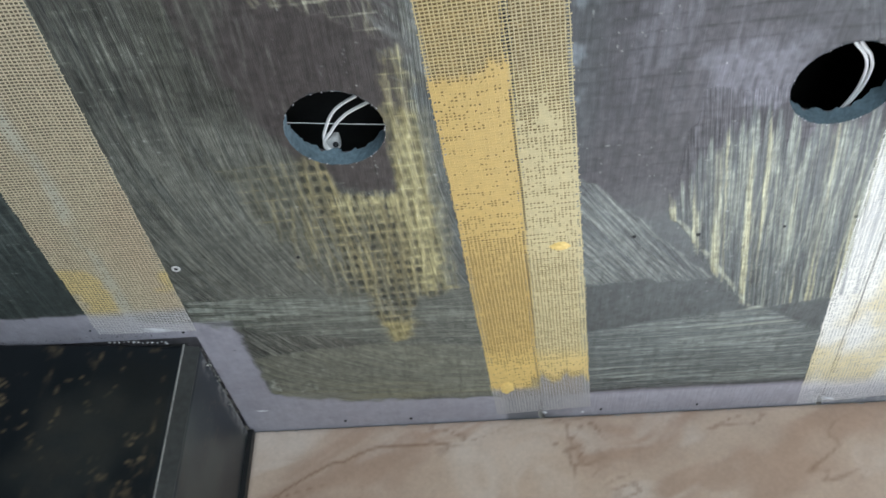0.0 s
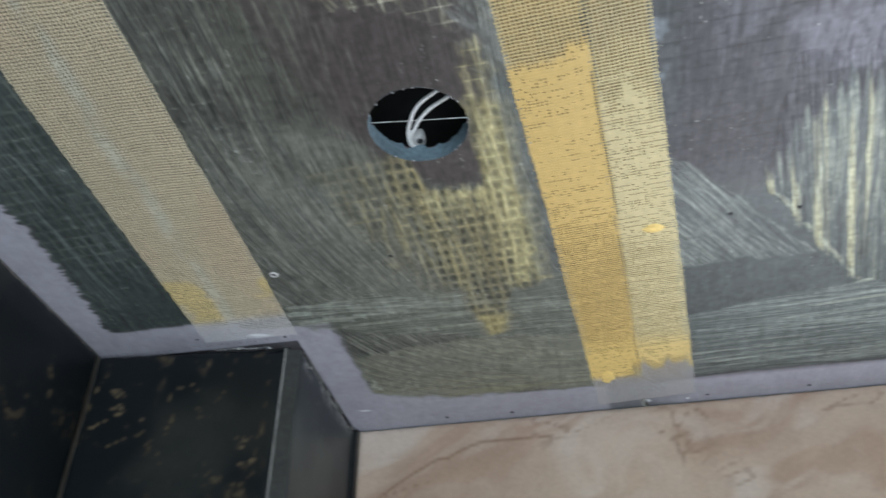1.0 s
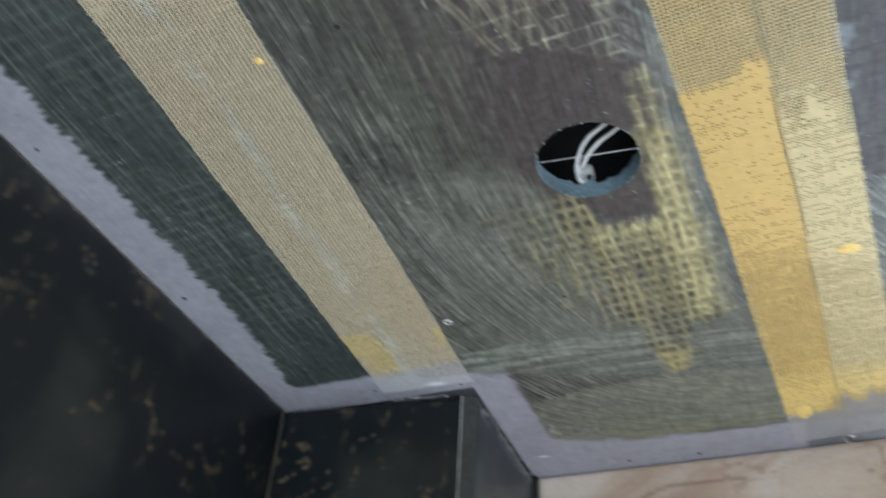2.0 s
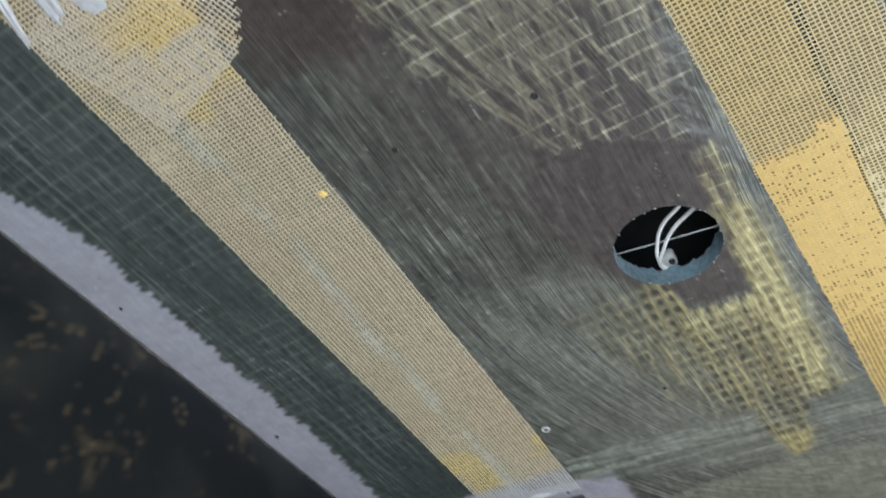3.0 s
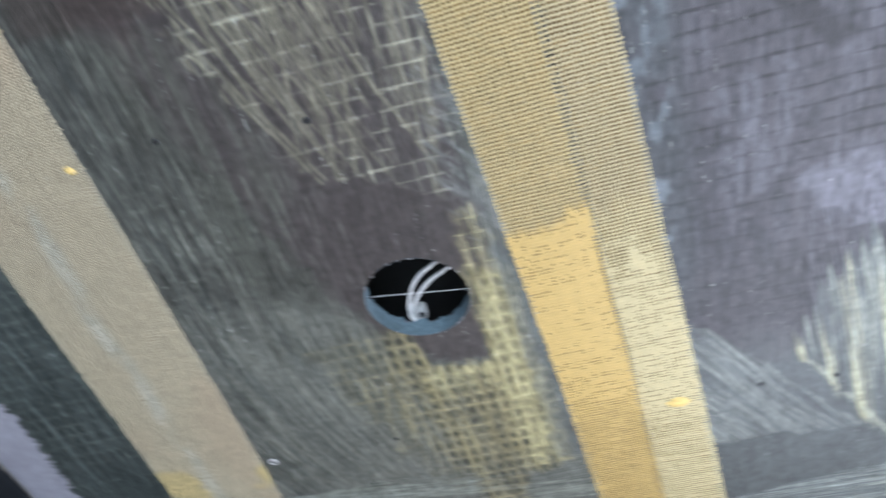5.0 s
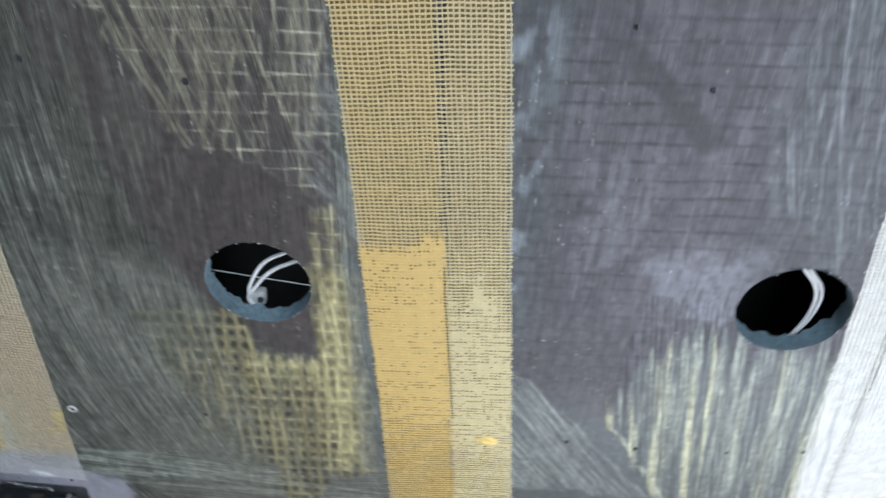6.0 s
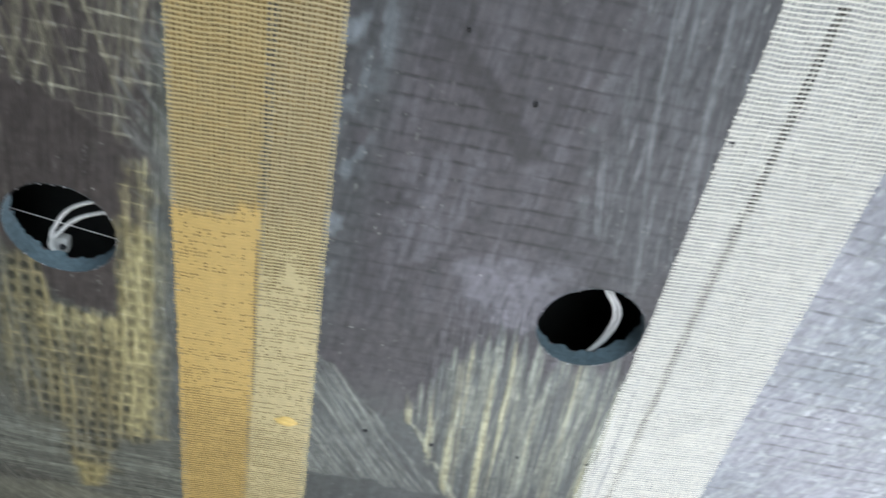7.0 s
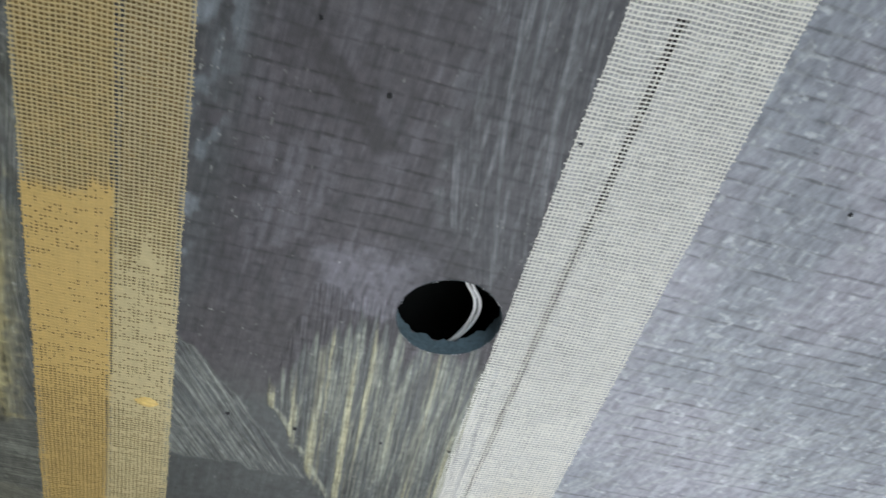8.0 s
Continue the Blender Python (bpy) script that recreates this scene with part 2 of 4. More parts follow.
# primer over the boards, leaving a bare margin along the walls
comb = 0.007 * (vn(wy / 0.0022, X * 0 + 3, 21) - 0.5) + 0.007 * (fbm(Y * 30, X * 12, 22, 2) - 0.5)
left_edge = -0.324 - 0.016 * ss(-0.16, -0.25, Y) - 0.008 * ss(0.08, 0.2, Y) + comb
foot = np.where(X < -0.14, 0.213 + 0.02 * ss(-0.25, -0.2, X), 0.373 + 0.028 * ss(-0.1, 0.05, X))
foot = foot + 0.006 * (fbm(X * 60, Y * 8, 23, 3) - 0.5)
side = ss(-0.004, 0.004, X + 0.131 - 0.04 * (Y - 0.3) + 0.006 * (rag - 0.5))
prim = ss(-0.003, 0.003, X - left_edge) * ss(-0.003, 0.003, foot - Y) * np.where(Y > 0.235, side, 1)
brush(prim, sweep, Y, 0.85)
run = swept(sweep, 0.0026, 0.06, 31)
west = ss(0.107, 0.102, X)
lay(prim * west, GREEN, 0.00003, 0.55)
lay(prim * west * ss(0.42, 0.66, run) * 0.55, DEEP, 0, 0.5)
lay(prim * west * ss(0.55, 0.78, swept(sweep, 0.0022, 0.07, 35)) * 0.35, (0.20, 0.21, 0.175), 0.00006, 0.65)

lay(prim * west * ss(0.60, 0.80, swept(sweep, 0.0019, 0.03, 36)) * 0.5, (0.26, 0.27, 0.23), 0.00006, 0.65)
lay(prim * west * hair * ss(0.4, 0.65, fbm(X * 14, Y * 14, 29)) * 0.4, (0.20, 0.205, 0.17), 0.00006)
lay(prim * west * ss(0.5, 0.72, fbm(X * 9, Y * 6, 28)) * 0.5, (0.072, 0.074, 0.068))
lay(prim * west * ss(0.60, 0.78, swept(sweep, 0.0019, 0.06, 39)) * 0.5, (0.045, 0.052, 0.054), -0.00004)

# thin, dark coat south of the opening, with the weave in short dashes; a paler sweep to its north
thin = patch([(-0.135, -0.30), (0.03, -0.30), (0.03, 0.0), (-0.045, 0.03), (-0.10, 0.02)], 0.030, 0.020, 24) * prim
lay(thin * 0.6, (0.066, 0.065, 0.055), 0, 0.45)
lay(thin * np.maximum(lines_y, 0.8 * lines_x) * ss(0.45, 0.62, fbm(X * 110, Y * 60, 25, 3)) * 0.6, (0.035, 0.036, 0.034), -0.00008)
pale = patch([(-0.160, 0.03), (-0.105, 0.005), (-0.045, 0.010), (-0.02, 0.12), (0.0, 0.27), (-0.10, 0.26), (-0.160, 0.19)], 0.032, 0.020, 26) * prim
lay(pale * 0.75, (0.150, 0.155, 0.135), 0.00003, 0.6)
lay(pale * ss(0.45, 0.7, swept(sweep, 0.0042, 0.10, 27)) * 0.4, (0.215, 0.217, 0.180), 0.00006, 0.65)
lay(pale * ss(0.60, 0.8, swept(sweep, 0.003, 0.05, 30)) * 0.45, (0.085, 0.095, 0.092), -0.00004)
lay(pale * np.maximum(lines_y, 0.5 * lines_x) * ss(0.46, 0.62, fbm(X * 100, Y * 60, 33, 3)) * ss(-0.12, -0.06, X) * 0.45, (0.080, 0.085, 0.072), -0.0001)

# strip beside the west wall: blue-green, with the weave showing
strip = prim * ss(-0.236, -0.246, X)
lay(strip * 0.8, (0.056, 0.070, 0.068))
brush(strip, X, Y, 0.35)
lay(strip * np.maximum(hair, 0.6 * weave) * ss(0.3, 0.6, fbm(X * 22, Y * 22, 37)) * 0.55, (0.135, 0.155, 0.14), 0.00008)
lay(strip * ss(0.60, 0.8, streak(90, 0.0018, 0.06, 38)) * 0.22, (0.20, 0.225, 0.215), 0.00008, 0.7)

# brown, barely coated face round the first opening
brown = patch([(-0.145, -0.27), (-0.06, -0.36), (0.06, -0.36), (0.047, -0.02), (0.031, 0.076), (-0.008, 0.076), (-0.05, 0.02), (-0.075, -0.06)], 0.006, 0.011, 41)
brown = brown * ss(0.25, 0.5, streak(94, 0.007, 0.05, 42) + 0.28)
lay(brown * 0.92, BROWN, -0.00003, 0.35)
brush(brown, X, Y, 0.25)
lay(patch([(-0.16, -0.27), (-0.09, -0.30), (-0.065, -0.215), (-0.1, -0.19)], 0.008, 0.01, 43) * 0.7, (0.085, 0.065, 0.06))
olive = patch([(-0.125, -0.205), (-0.058, -0.19), (-0.050, -0.10), (-0.078, -0.02), (-0.115, -0.02)], 0.010, 0.008, 44)
lay(olive * ss(0.25, 0.7, streak(93, 0.005, 0.09, 45)) * 0.6, (0.115, 0.118, 0.098), 0.00003, 0.55)
lay(brown * weave * ss(0.5, 0.75, fbm(X * 30, Y * 30, 46)) * 0.4, (0.07, 0.06, 0.062))

lay(patch([(-0.15, -0.262), (-0.056, -0.25), (-0.062, -0.212), (-0.105, -0.208), (-0.153, -0.205)], 0.006, 0.006, 47) * 0.7, (0.075, 0.060, 0.054), 0, 0.3)

# pale primer caught in the weave, in fanned strokes, above the first opening
fan_up = patch([(-0.085, -0.36), (0.07, -0.36), (0.053, -0.12), (0.034, -0.062), (-0.048, -0.105), (-0.078, -0.20)], 0.006, 0.014, 51)
haze = ss(0.2, 0.55, fbm(X * 26, Y * 26, 54))
lay(fan_up * haze * 0.25, (0.100, 0.094, 0.082))
brush(fan_up, X - 0.2 * Y, Y, 0.55)
lay(fan_up * dots_up * haze * 0.5, (0.082, 0.074, 0.072), -0.0001)
lay(fan_up * (0.35 + 0.65 * haze) * (0.56 * hair_y * ss(0.25, 0.5, fray) + 0.28 * hair_x * ss(0.3, 0.55, fray)), (0.42, 0.41, 0.32), 0.00014, 0.7)
scr = np.maximum(bristles(70, (-0.09, 0.0), (-0.33, -0.18), (66, 84), (0.05, 0.14), 611), bristles(70, (-0.03, 0.05), (-0.33, -0.15), (88, 102), (0.05, 0.13), 612))
lay(scr * 0.45 * np.clip(fan_up * 1.3, 0, 1) * ss(-0.055, -0.075, Y - 0.25 * np.abs(X)), (0.44, 0.42, 0.28), 0.00016, 0.7)

# yellow compound pressed into the weave below and beside the first opening
core = np.maximum(patch([(-0.038, 0.043), (0.036, -0.005), (0.056, 0.0), (0.064, 0.10), (0.070, 0.205), (0.0, 0.222), (-0.013, 0.185)], 0.006, 0.007, 61),
                  patch([(-0.013, 0.18), (0.036, 0.18), (0.034, 0.215), (0.018, 0.283), (0.006, 0.285), (-0.004, 0.245)], 0.005, 0.006, 58))
wide = patch([(-0.085, 0.045), (-0.03, 0.04), (0.0, 0.1), (0.0, 0.25), (-0.03, 0.20), (-0.08, 0.10)], 0.016, 0.016, 62)
bar = patch([(0.033, -0.05), (0.048, -0.055), (0.062, 0.03), (0.062, 0.2), (0.036, 0.2)], 0.003, 0.006, 63) * ss(0.25, 0.55, streak(88, 0.003, 0.05, 64) + 0.15)
clear = 1 - patch([(-0.02, 0.02), (0.029, 0.02), (0.032, 0.078), (0.024, 0.083), (-0.010, 0.077)], 0.002, 0.002, 65)
teeth = ss(0.45, 0.62, streak(84, 0.0019, 0.035, 66))
long = streak(86, 0.0024, 0.12, 60)
field = np.clip(core + 0.75 * wide, 0, 1) * clear
brush(field, X - 0.1 * Y, Y, 0.6)
body = core * clear * ss(0.22, 0.5, 0.55 * fbm(X * 22, Y * 14, 67) + 0.45 * long)
lay(field * 0.45, (0.145, 0.142, 0.098), 0.00003)
lay(body * (0.30 + 0.25 * teeth), (0.25, 0.21, 0.10), 0.00015, 0.5)
lay(body * ss(0.02, 0.055, X) * 0.35, (0.40, 0.35, 0.16), 0.0001)
dots = 1 - ss(0.62, 1.05, np.hypot(ux / 0.0030, uy / 0.0040) + 1.0 * (rag - 0.45))
band_d = ss(0.055, 0.02, np.abs(X - 0.008 - 0.10 * (Y - 0.15)))
lay(field * dots * (0.6 + 0.4 * band_d * ss(0.25, 0.5, fbm(X * 40, Y * 40, 59))), (0.062, 0.063, 0.048), -0.00022)
lay(field * np.maximum(hair_y, 0.7 * hair_x) * (0.18 + 0.36 * ss(0.35, 0.6, fray)), (0.35, 0.30, 0.155), 0.00018, 0.6)
marks = bristles(70, (-0.06, 0.05), (0.03, 0.17), (80, 97), (0.03, 0.12), 601) + 0.8 * bristles(45, (0.028, 0.05), (-0.05, 0.10), (82, 92), (0.04, 0.12), 602, 0.001)
lay(np.clip(field + bar, 0, 1) * clear * marks * 0.5, (0.46, 0.39, 0.19), 0.00022, 0.65)
tooth = bristles(46, (-0.012, 0.032), (0.074, 0.084), (84, 98), (0.012, 0.035), 603)
lay(tooth * 0.75, (0.50, 0.45, 0.24), 0.0002, 0.6)
lay(bar * clear * (0.10 + 0.45 * hair + 0.25 * teeth), (0.46, 0.42, 0.23), 0.0002)
lay(patch([(0.001, 0.255), (0.03, 0.25), (0.02, 0.285), (0.004, 0.288)], 0.006, 0.010, 69) * 0.4, OCHRE, 0.0002)
tapeside = patch([(0.052, -0.02), (0.068, -0.02), (0.085, 0.2), (0.058, 0.2)], 0.003, 0.004, 70)
lay(tapeside * 0.55, (0.130, 0.146, 0.142))
lay(patch([(0.03, -0.09), (0.06, -0.17), (0.062, -0.02), (0.05, -0.02)], 0.006, 0.01, 72) * ss(0.4, 0.7, streak(55, 0.003, 0.03, 73)) * 0.45, (0.20, 0.21, 0.205), 0.0001, 0.7)

# sideways strokes below, then the smeared corner
band = patch([(-0.165, 0.203), (0.09, 0.20), (0.095, 0.30), (0.01, 0.29), (-0.1, 0.26), (-0.165, 0.238)], 0.004, 0.006, 81)
flow = streak(3, 0.0035, 0.10, 82, -0.35, -0.02, 0.2)
lay(band * 0.6 * (1 - core * 0.85), (0.140, 0.150, 0.130), 0.00003, 0.55)
brush(band * (1 - core), Y + 0.35 * (X + 0.02) ** 2, X, 0.7)
lay(band * ss(0.5, 0.75, flow) * 0.35 * (1 - core), (0.27, 0.29, 0.24), 0.00008, 0.6)
lay(patch([(-0.165, 0.204), (-0.05, 0.207), (-0.06, 0.228), (-0.165, 0.232)], 0.004, 0.008, 83) * ss(0.45, 0.7, streak(4, 0.003, 0.05, 84)) * 0.6, (0.30, 0.33, 0.29), 0.0001, 0.65)
corner = patch([(-0.130, 0.262), (0.0, 0.285), (0.09, 0.275), (0.096, 0.40), (-0.06, 0.395), (-0.128, 0.374)], 0.004, 0.006, 85)
lay(corner * 0.85, (0.165, 0.170, 0.138), 0.00003, 0.6)
bow_c = np.hypot((X - 0.11) * 0.62, Y - 0.235)    # strokes that turn round the corner
brush(corner, bow_c, np.arctan2(Y - 0.235, X - 0.11) * 0.12, 0.55)
lay(corner * ss(0.48, 0.72, 0.6 * vn(bow_c / 0.004, X * 9, 89) + 0.4 * vn(bow_c / 0.002, X * 14, 88)) * 0.28, (0.225, 0.225, 0.165), 0.00008, 0.65)
lay(corner * ss(0.5, 0.75, streak(28, 0.003, 0.06, 86, 1.2)) * 0.4, (0.205, 0.215, 0.165), 0.00008, 0.65)
lay(corner * ss(0.33, 0.39, Y) * ss(0.45, 0.75, streak(2, 0.004, 0.12, 87)) * 0.5, (0.22, 0.21, 0.13), 0.00006)
a, c = turned(20, -0.105, 0.358)
lay(ss(0.0035, 0.001, np.abs(np.hypot(a * 0.6, c) - 0.012 + 0.008 * (rag - 0.5))) * corner * 0.7 * ss(0.45, 0.6, fbm(X * 90, Y * 90, 79)), (0.30, 0.31, 0.27), 0.0002, 0.7)

# second board: grey face with the weave in dark lines
east = ss(0.103, 0.108, X) * ss(0.425, 0.415, X)
lay(east * 0.92 * ss(0.41, 0.395, Y), (0.080, 0.073, 0.081), 0, 0.0)
brush(east, X, Y, 0.22)
lay(east * ss(0.08, 0.12, Y + 0.03 * (mott - 0.5)) * ss(0.402, 0.396, Y) * 0.9, (0.092, 0.104, 0.103), 0.00003, 0.55)
lay(east * ss(0.40, 0.72, fbm(X * 16, Y * 16, 91)) * 0.55 * ss(0.1, 0.05, Y), (0.060, 0.060, 0.068))
lay(east * ss(0.55, 0.8, streak(90, 0.006, 0.04, 90)) * 0.45 * ss(0.1, 0.05, Y), (0.150, 0.145, 0.168))
tick = ss(0.35, 0.62, fbm(X * 150, Y * 40, 88, 3))
lay(east * (0.55 * hair_y + 0.5 * lines_y * tick) * ss(0.06, 0.02, Y - 0.05) * (0.45 + 0.55 * ss(0.3, 0.55, fbm(X * 10, Y * 16, 87))) * 0.8, (0.044, 0.041, 0.045), -0.00012)
lay(east * ss(0.58, 0.72, fbm(X * 130, Y * 60, 86, 3)) * ss(0.45, 0.6, fbm(X * 18, Y * 18, 85)) * 0.7 * ss(0.1, 0.05, Y), (0.072, 0.07, 0.078))
lay(patch([(0.235, -0.035), (0.30, -0.045), (0.30, 0.012), (0.262, 0.016), (0.24, 0.0)], 0.012, 0.016, 84) * 0.75, (0.18, 0.175, 0.205))
lay(patch([(0.19, -0.10), (0.225, -0.11), (0.23, -0.03), (0.20, -0.02)], 0.006, 0.016, 83) * 0.5 * ss(0.3, 0.6, streak(90, 0.006, 0.04, 89)), (0.165, 0.16, 0.185))
lay(east * lines_x * ss(0.48, 0.68, fbm(X * 90, Y * 110, 92)) * 0.4 * ss(0.11, 0.05, Y), (0.045, 0.042, 0.048), -0.0001)
lay(east * ss(0.185, 0.16, X) * ss(0.3, 0.6, fbm(X * 25, Y * 25, 93)) * 0.6, (0.075, 0.085, 0.088))
lay(east * ss(0.172, 0.158, X) * ss(0.5, 0.75, fbm(X * 90, Y * 50, 94)) * 0.6 * ss(0.05, 0.0, Y), BLUISH, 0.00006)
lay(patch([(0.165, 0.03), (0.245, 0.03), (0.24, 0.115), (0.21, 0.125), (0.165, 0.09)], 0.012, 0.012, 95) * 0.55, (0.085, 0.080, 0.085))
lay(patch([(0.190, -0.165), (0.205, -0.168), (0.262, -0.112), (0.246, -0.106)], 0.003, 0.003, 96) * 0.75, (0.060, 0.056, 0.061))
lay(patch([(0.15, -0.36), (0.34, -0.36), (0.33, -0.16), (0.2, -0.17), (0.15, -0.2)], 0.02, 0.02, 97) * 0.3, (0.092, 0.090, 0.098))
arcs = patch([(0.268, -0.36), (0.345, -0.36), (0.362, -0.06), (0.345, -0.02), (0.29, -0.09)], 0.012, 0.012, 98)
lay(arcs * 0.4, (0.11, 0.118, 0.128))
brush(arcs, turned(84, 0.3, -0.3, 0.5)[1], Y, 0.5)
lay(arcs * ss(0.52, 0.75, streak(84, 0.0034, 0.14, 99, 0.5, 0.3, -0.3)) * 0.32, (0.27, 0.29, 0.31), 0.00008, 0.7)

# diagonal wedge, upright fan, and the level band along the north wall
wedge = patch([(0.150, 0.055), (0.175, 0.085), (0.232, 0.115), (0.300, 0.208), (0.155, 0.210)], 0.003, 0.005, 101)
lay(wedge * 0.85, (0.088, 0.098, 0.099), 0.00003, 0.6)
wedge_a, wedge_c = turned(57)
brush(wedge, wedge_c, wedge_a, 0.9)
lay(wedge * ss(0.47, 0.72, streak(57, 0.0028, 0.12, 102)) * 0.42 * ss(0.25, 0.18, X), (0.25, 0.27, 0.235), 0.0001, 0.65)
lay(wedge * ss(0.50, 0.74, streak(57, 0.0016, 0.10, 103)) * 0.4, (0.20, 0.22, 0.20), 0.0001, 0.65)
brush(patch([(0.238, 0.0), (0.42, 0.0), (0.42, 0.246), (0.323, 0.262), (0.284, 0.21), (0.232, 0.118)], 0.003, 0.006, 106), turned(81, 0.28, 0.1)[1], Y, 1.0)
upright = streak(81, 0.0024, 0.16, 104)
fan_c = turned(81, 0.28, 0.1)[1]
tops = 0.022 + 0.075 * ss(0.262, 0.232, X) + 0.050 * (vn(fan_c / 0.0034, Y * 0, 105) - 0.4) + 0.02 * (vn(fan_c / 0.012, Y * 0, 108) - 0.5)
fan = patch([(0.238, 0.0), (0.42, 0.0), (0.42, 0.246), (0.323, 0.262), (0.284, 0.21), (0.232, 0.118)], 0.003, 0.006, 106) * ss(-0.006, 0.012, Y - tops)
fan = fan * (1 - 0.85 * ss(0.275, 0.235, X - 0.2 * (Y - 0.11)) * ss(0.62, 0.42, upright))
lay(fan * 0.9, (0.082, 0.093, 0.092), 0.00004, 0.5)
lay(fan * ss(0.48, 0.70, upright) * 0.32, (0.20, 0.22, 0.205), 0.00016, 0.6)
lay(fan * ss(0.58, 0.74, streak(81, 0.0016, 0.10, 109)) * 0.45, (0.33, 0.355, 0.28), 0.00016, 0.6)
lay(fan * ss(0.62, 0.76, streak(81, 0.0042, 0.2, 107)) * 0.7, (0.48, 0.45, 0.27), 0.00025, 0.5)
lay(fan * weave * 0.22, (0.09, 0.1, 0.1), -0.00006)
a, c = turned(58, 0.232, 0.116)
lay(ss(0.0028, 0.0008, np.abs(c + 0.002 * (rag - 0.5))) * ss(0.0, 0.02, a) * ss(0.172, 0.16, a) * 0.5 * ss(0.3, 0.55, rag), (0.40, 0.41, 0.31), 0.0003, 0.6)
level = patch([(0.155, 0.206), (0.262, 0.206), (0.33, 0.258), (0.43, 0.24), (0.43, 0.40), (0.3, 0.397), (0.155, 0.402)], 0.003, 0.004, 111)
lay(level * 0.9, (0.110, 0.126, 0.122), 0.00003, 0.6)
brush(level, Y + 0.03 * X - 0.2 * (X - 0.2) ** 2, X, 0.9)
lay(level * ss(0.5, 0.74, streak(-2, 0.0038, 0.14, 112, 0.2, 0.2, 0.3)) * 0.42, (0.23, 0.255, 0.235), 0.0001, 0.65)
lay(level * ss(0.33, 0.24, Y) * ss(0.52, 0.75, streak(-5, 0.003, 0.10, 113)) * 0.65 * ss(0.24, 0.30, X), (0.46, 0.47, 0.36), 0.00016, 0.6)
lay(ss(0.0022, 0.0006, np.abs(Y - 0.396 - 0.004 * np.sin(X * 40) - 0.003 * (rag - 0.5))) * ss(0.17, 0.2, X) * 0.6, (0.05, 0.055, 0.055))

# third board, past the last strip: grey-blue smears over the weave
far = ss(0.418, 0.425, X)
lay(far * (0.35 + 0.6 * ss(0.35, 0.7, fbm(X * 14, Y * 14, 121))), (0.208, 0.224, 0.256))
brush(far, turned(118)[1], turned(118)[0], 0.15)
lay(far * (0.55 * hair_y + 0.25 * lines_y) * ss(0.25, 0.5, fbm(X * 7, Y * 50, 122)) * 0.8, (0.085, 0.088, 0.095), -0.00008)
lay(far * weave * ss(0.45, 0.7, fbm(X * 60, Y * 60, 123)) * 0.5, (0.31, 0.33, 0.35), 0.0001, 0.7)
lay(far * ss(0.5, 0.75, streak(118, 0.005, 0.05, 124, 0.6)) * 0.4 * ss(-0.12, 0.06, Y), (0.31, 0.33, 0.34), 0.00012, 0.7)
lay(far * ss(0.66, 0.82, fbm(X * 140, Y * 220, 125)) * 0.6, (0.40, 0.42, 0.44), 0.00015, 0.75)

# no bristle marks under the tapes
brush(np.maximum(ss(0.040, 0.036, np.abs(X - 0.1098 - 0.0795 * Y)), ss(0.041, 0.037, np.abs(X - 0.409 - 0.112 * Y))), X, Y, 0.0)

# single bristle marks over the primed boards
lay(prim * bristles(260, (-0.165, -0.03), (-0.22, 0.16), (84, 97), (0.01, 0.06), 621, 0.0006) * 0.35, (0.26, 0.265, 0.23), 0.00010, 0.7)
lay(prim * bristles(120, (-0.32, -0.25), (-0.30, 0.14), (86, 95), (0.01, 0.07), 622, 0.0006) * 0.25, (0.26, 0.30, 0.30), 0.00010, 0.7)
lay(bristles(60, (-0.16, -0.02), (0.205, 0.235), (-6, 12), (0.02, 0.07), 623) * 0.5, (0.32, 0.34, 0.30), 0.0001, 0.65)
lay(bristles(90, (-0.12, 0.06), (0.26, 0.37), (18, 48), (0.015, 0.05), 624, 0.0007) * 0.4 * corner, (0.25, 0.26, 0.21), 0.0001, 0.65)
lay(bristles(110, (0.155, 0.24), (0.06, 0.19), (44, 57), (0.03, 0.10), 625) * wedge * 0.42, (0.34, 0.36, 0.31), 0.00014, 0.65)
lay(bristles(90, (0.16, 0.36), (0.215, 0.385), (-8, 3), (0.03, 0.12), 626) * level * 0.55, (0.33, 0.36, 0.32), 0.00012, 0.65)
lay(bristles(90, (0.235, 0.40), (0.03, 0.14), (80, 87), (0.05, 0.12), 627, 0.0007) * fan * 0.5, (0.42, 0.43, 0.31), 0.0002, 0.65)
lay(bristles(46, (0.27, 0.35), (-0.36, -0.14), (82, 86), (0.06, 0.16), 628, 0.0007, 0.5) * 0.26 * arcs, (0.34, 0.36, 0.38), 0.00012, 0.75)
lay(bristles(160, (0.47, 0.72), (-0.28, 0.12), (108, 130), (0.01, 0.05), 629, 0.0009, 1.0) * far * 0.45, (0.36, 0.39, 0.42), 0.00012, 0.75)
lay(bristles(60, (0.03, 0.065), (-0.20, -0.03), (30, 60), (0.01, 0.03), 630) * 0.4, (0.25, 0.26, 0.25), 0.00014, 0.75)

# what lies beneath the strips of tape
under = ((-0.1985, -0.0250, 0.0425, (0.15, 0.12, 0.08)), (0.0949, 0.0797, 0.044, (0.17, 0.105, 0.028)), (0.4085, 0.1125, 0.044, (0.33, 0.33, 0.335)))
for x0, lean, half_w, tone in under:
    mid = x0 + lean * (Y + (0.34 if x0 < 0 else 0.186 if x0 < 0.2 else 0.0))
    lay(ss(half_w, half_w - 0.002, np.abs(X - mid)) * 0.94 * (ss(0.23, 0.20, Y) if x0 < 0 else ss(0.42, 0.38, Y)), tone, 0, 0.0)

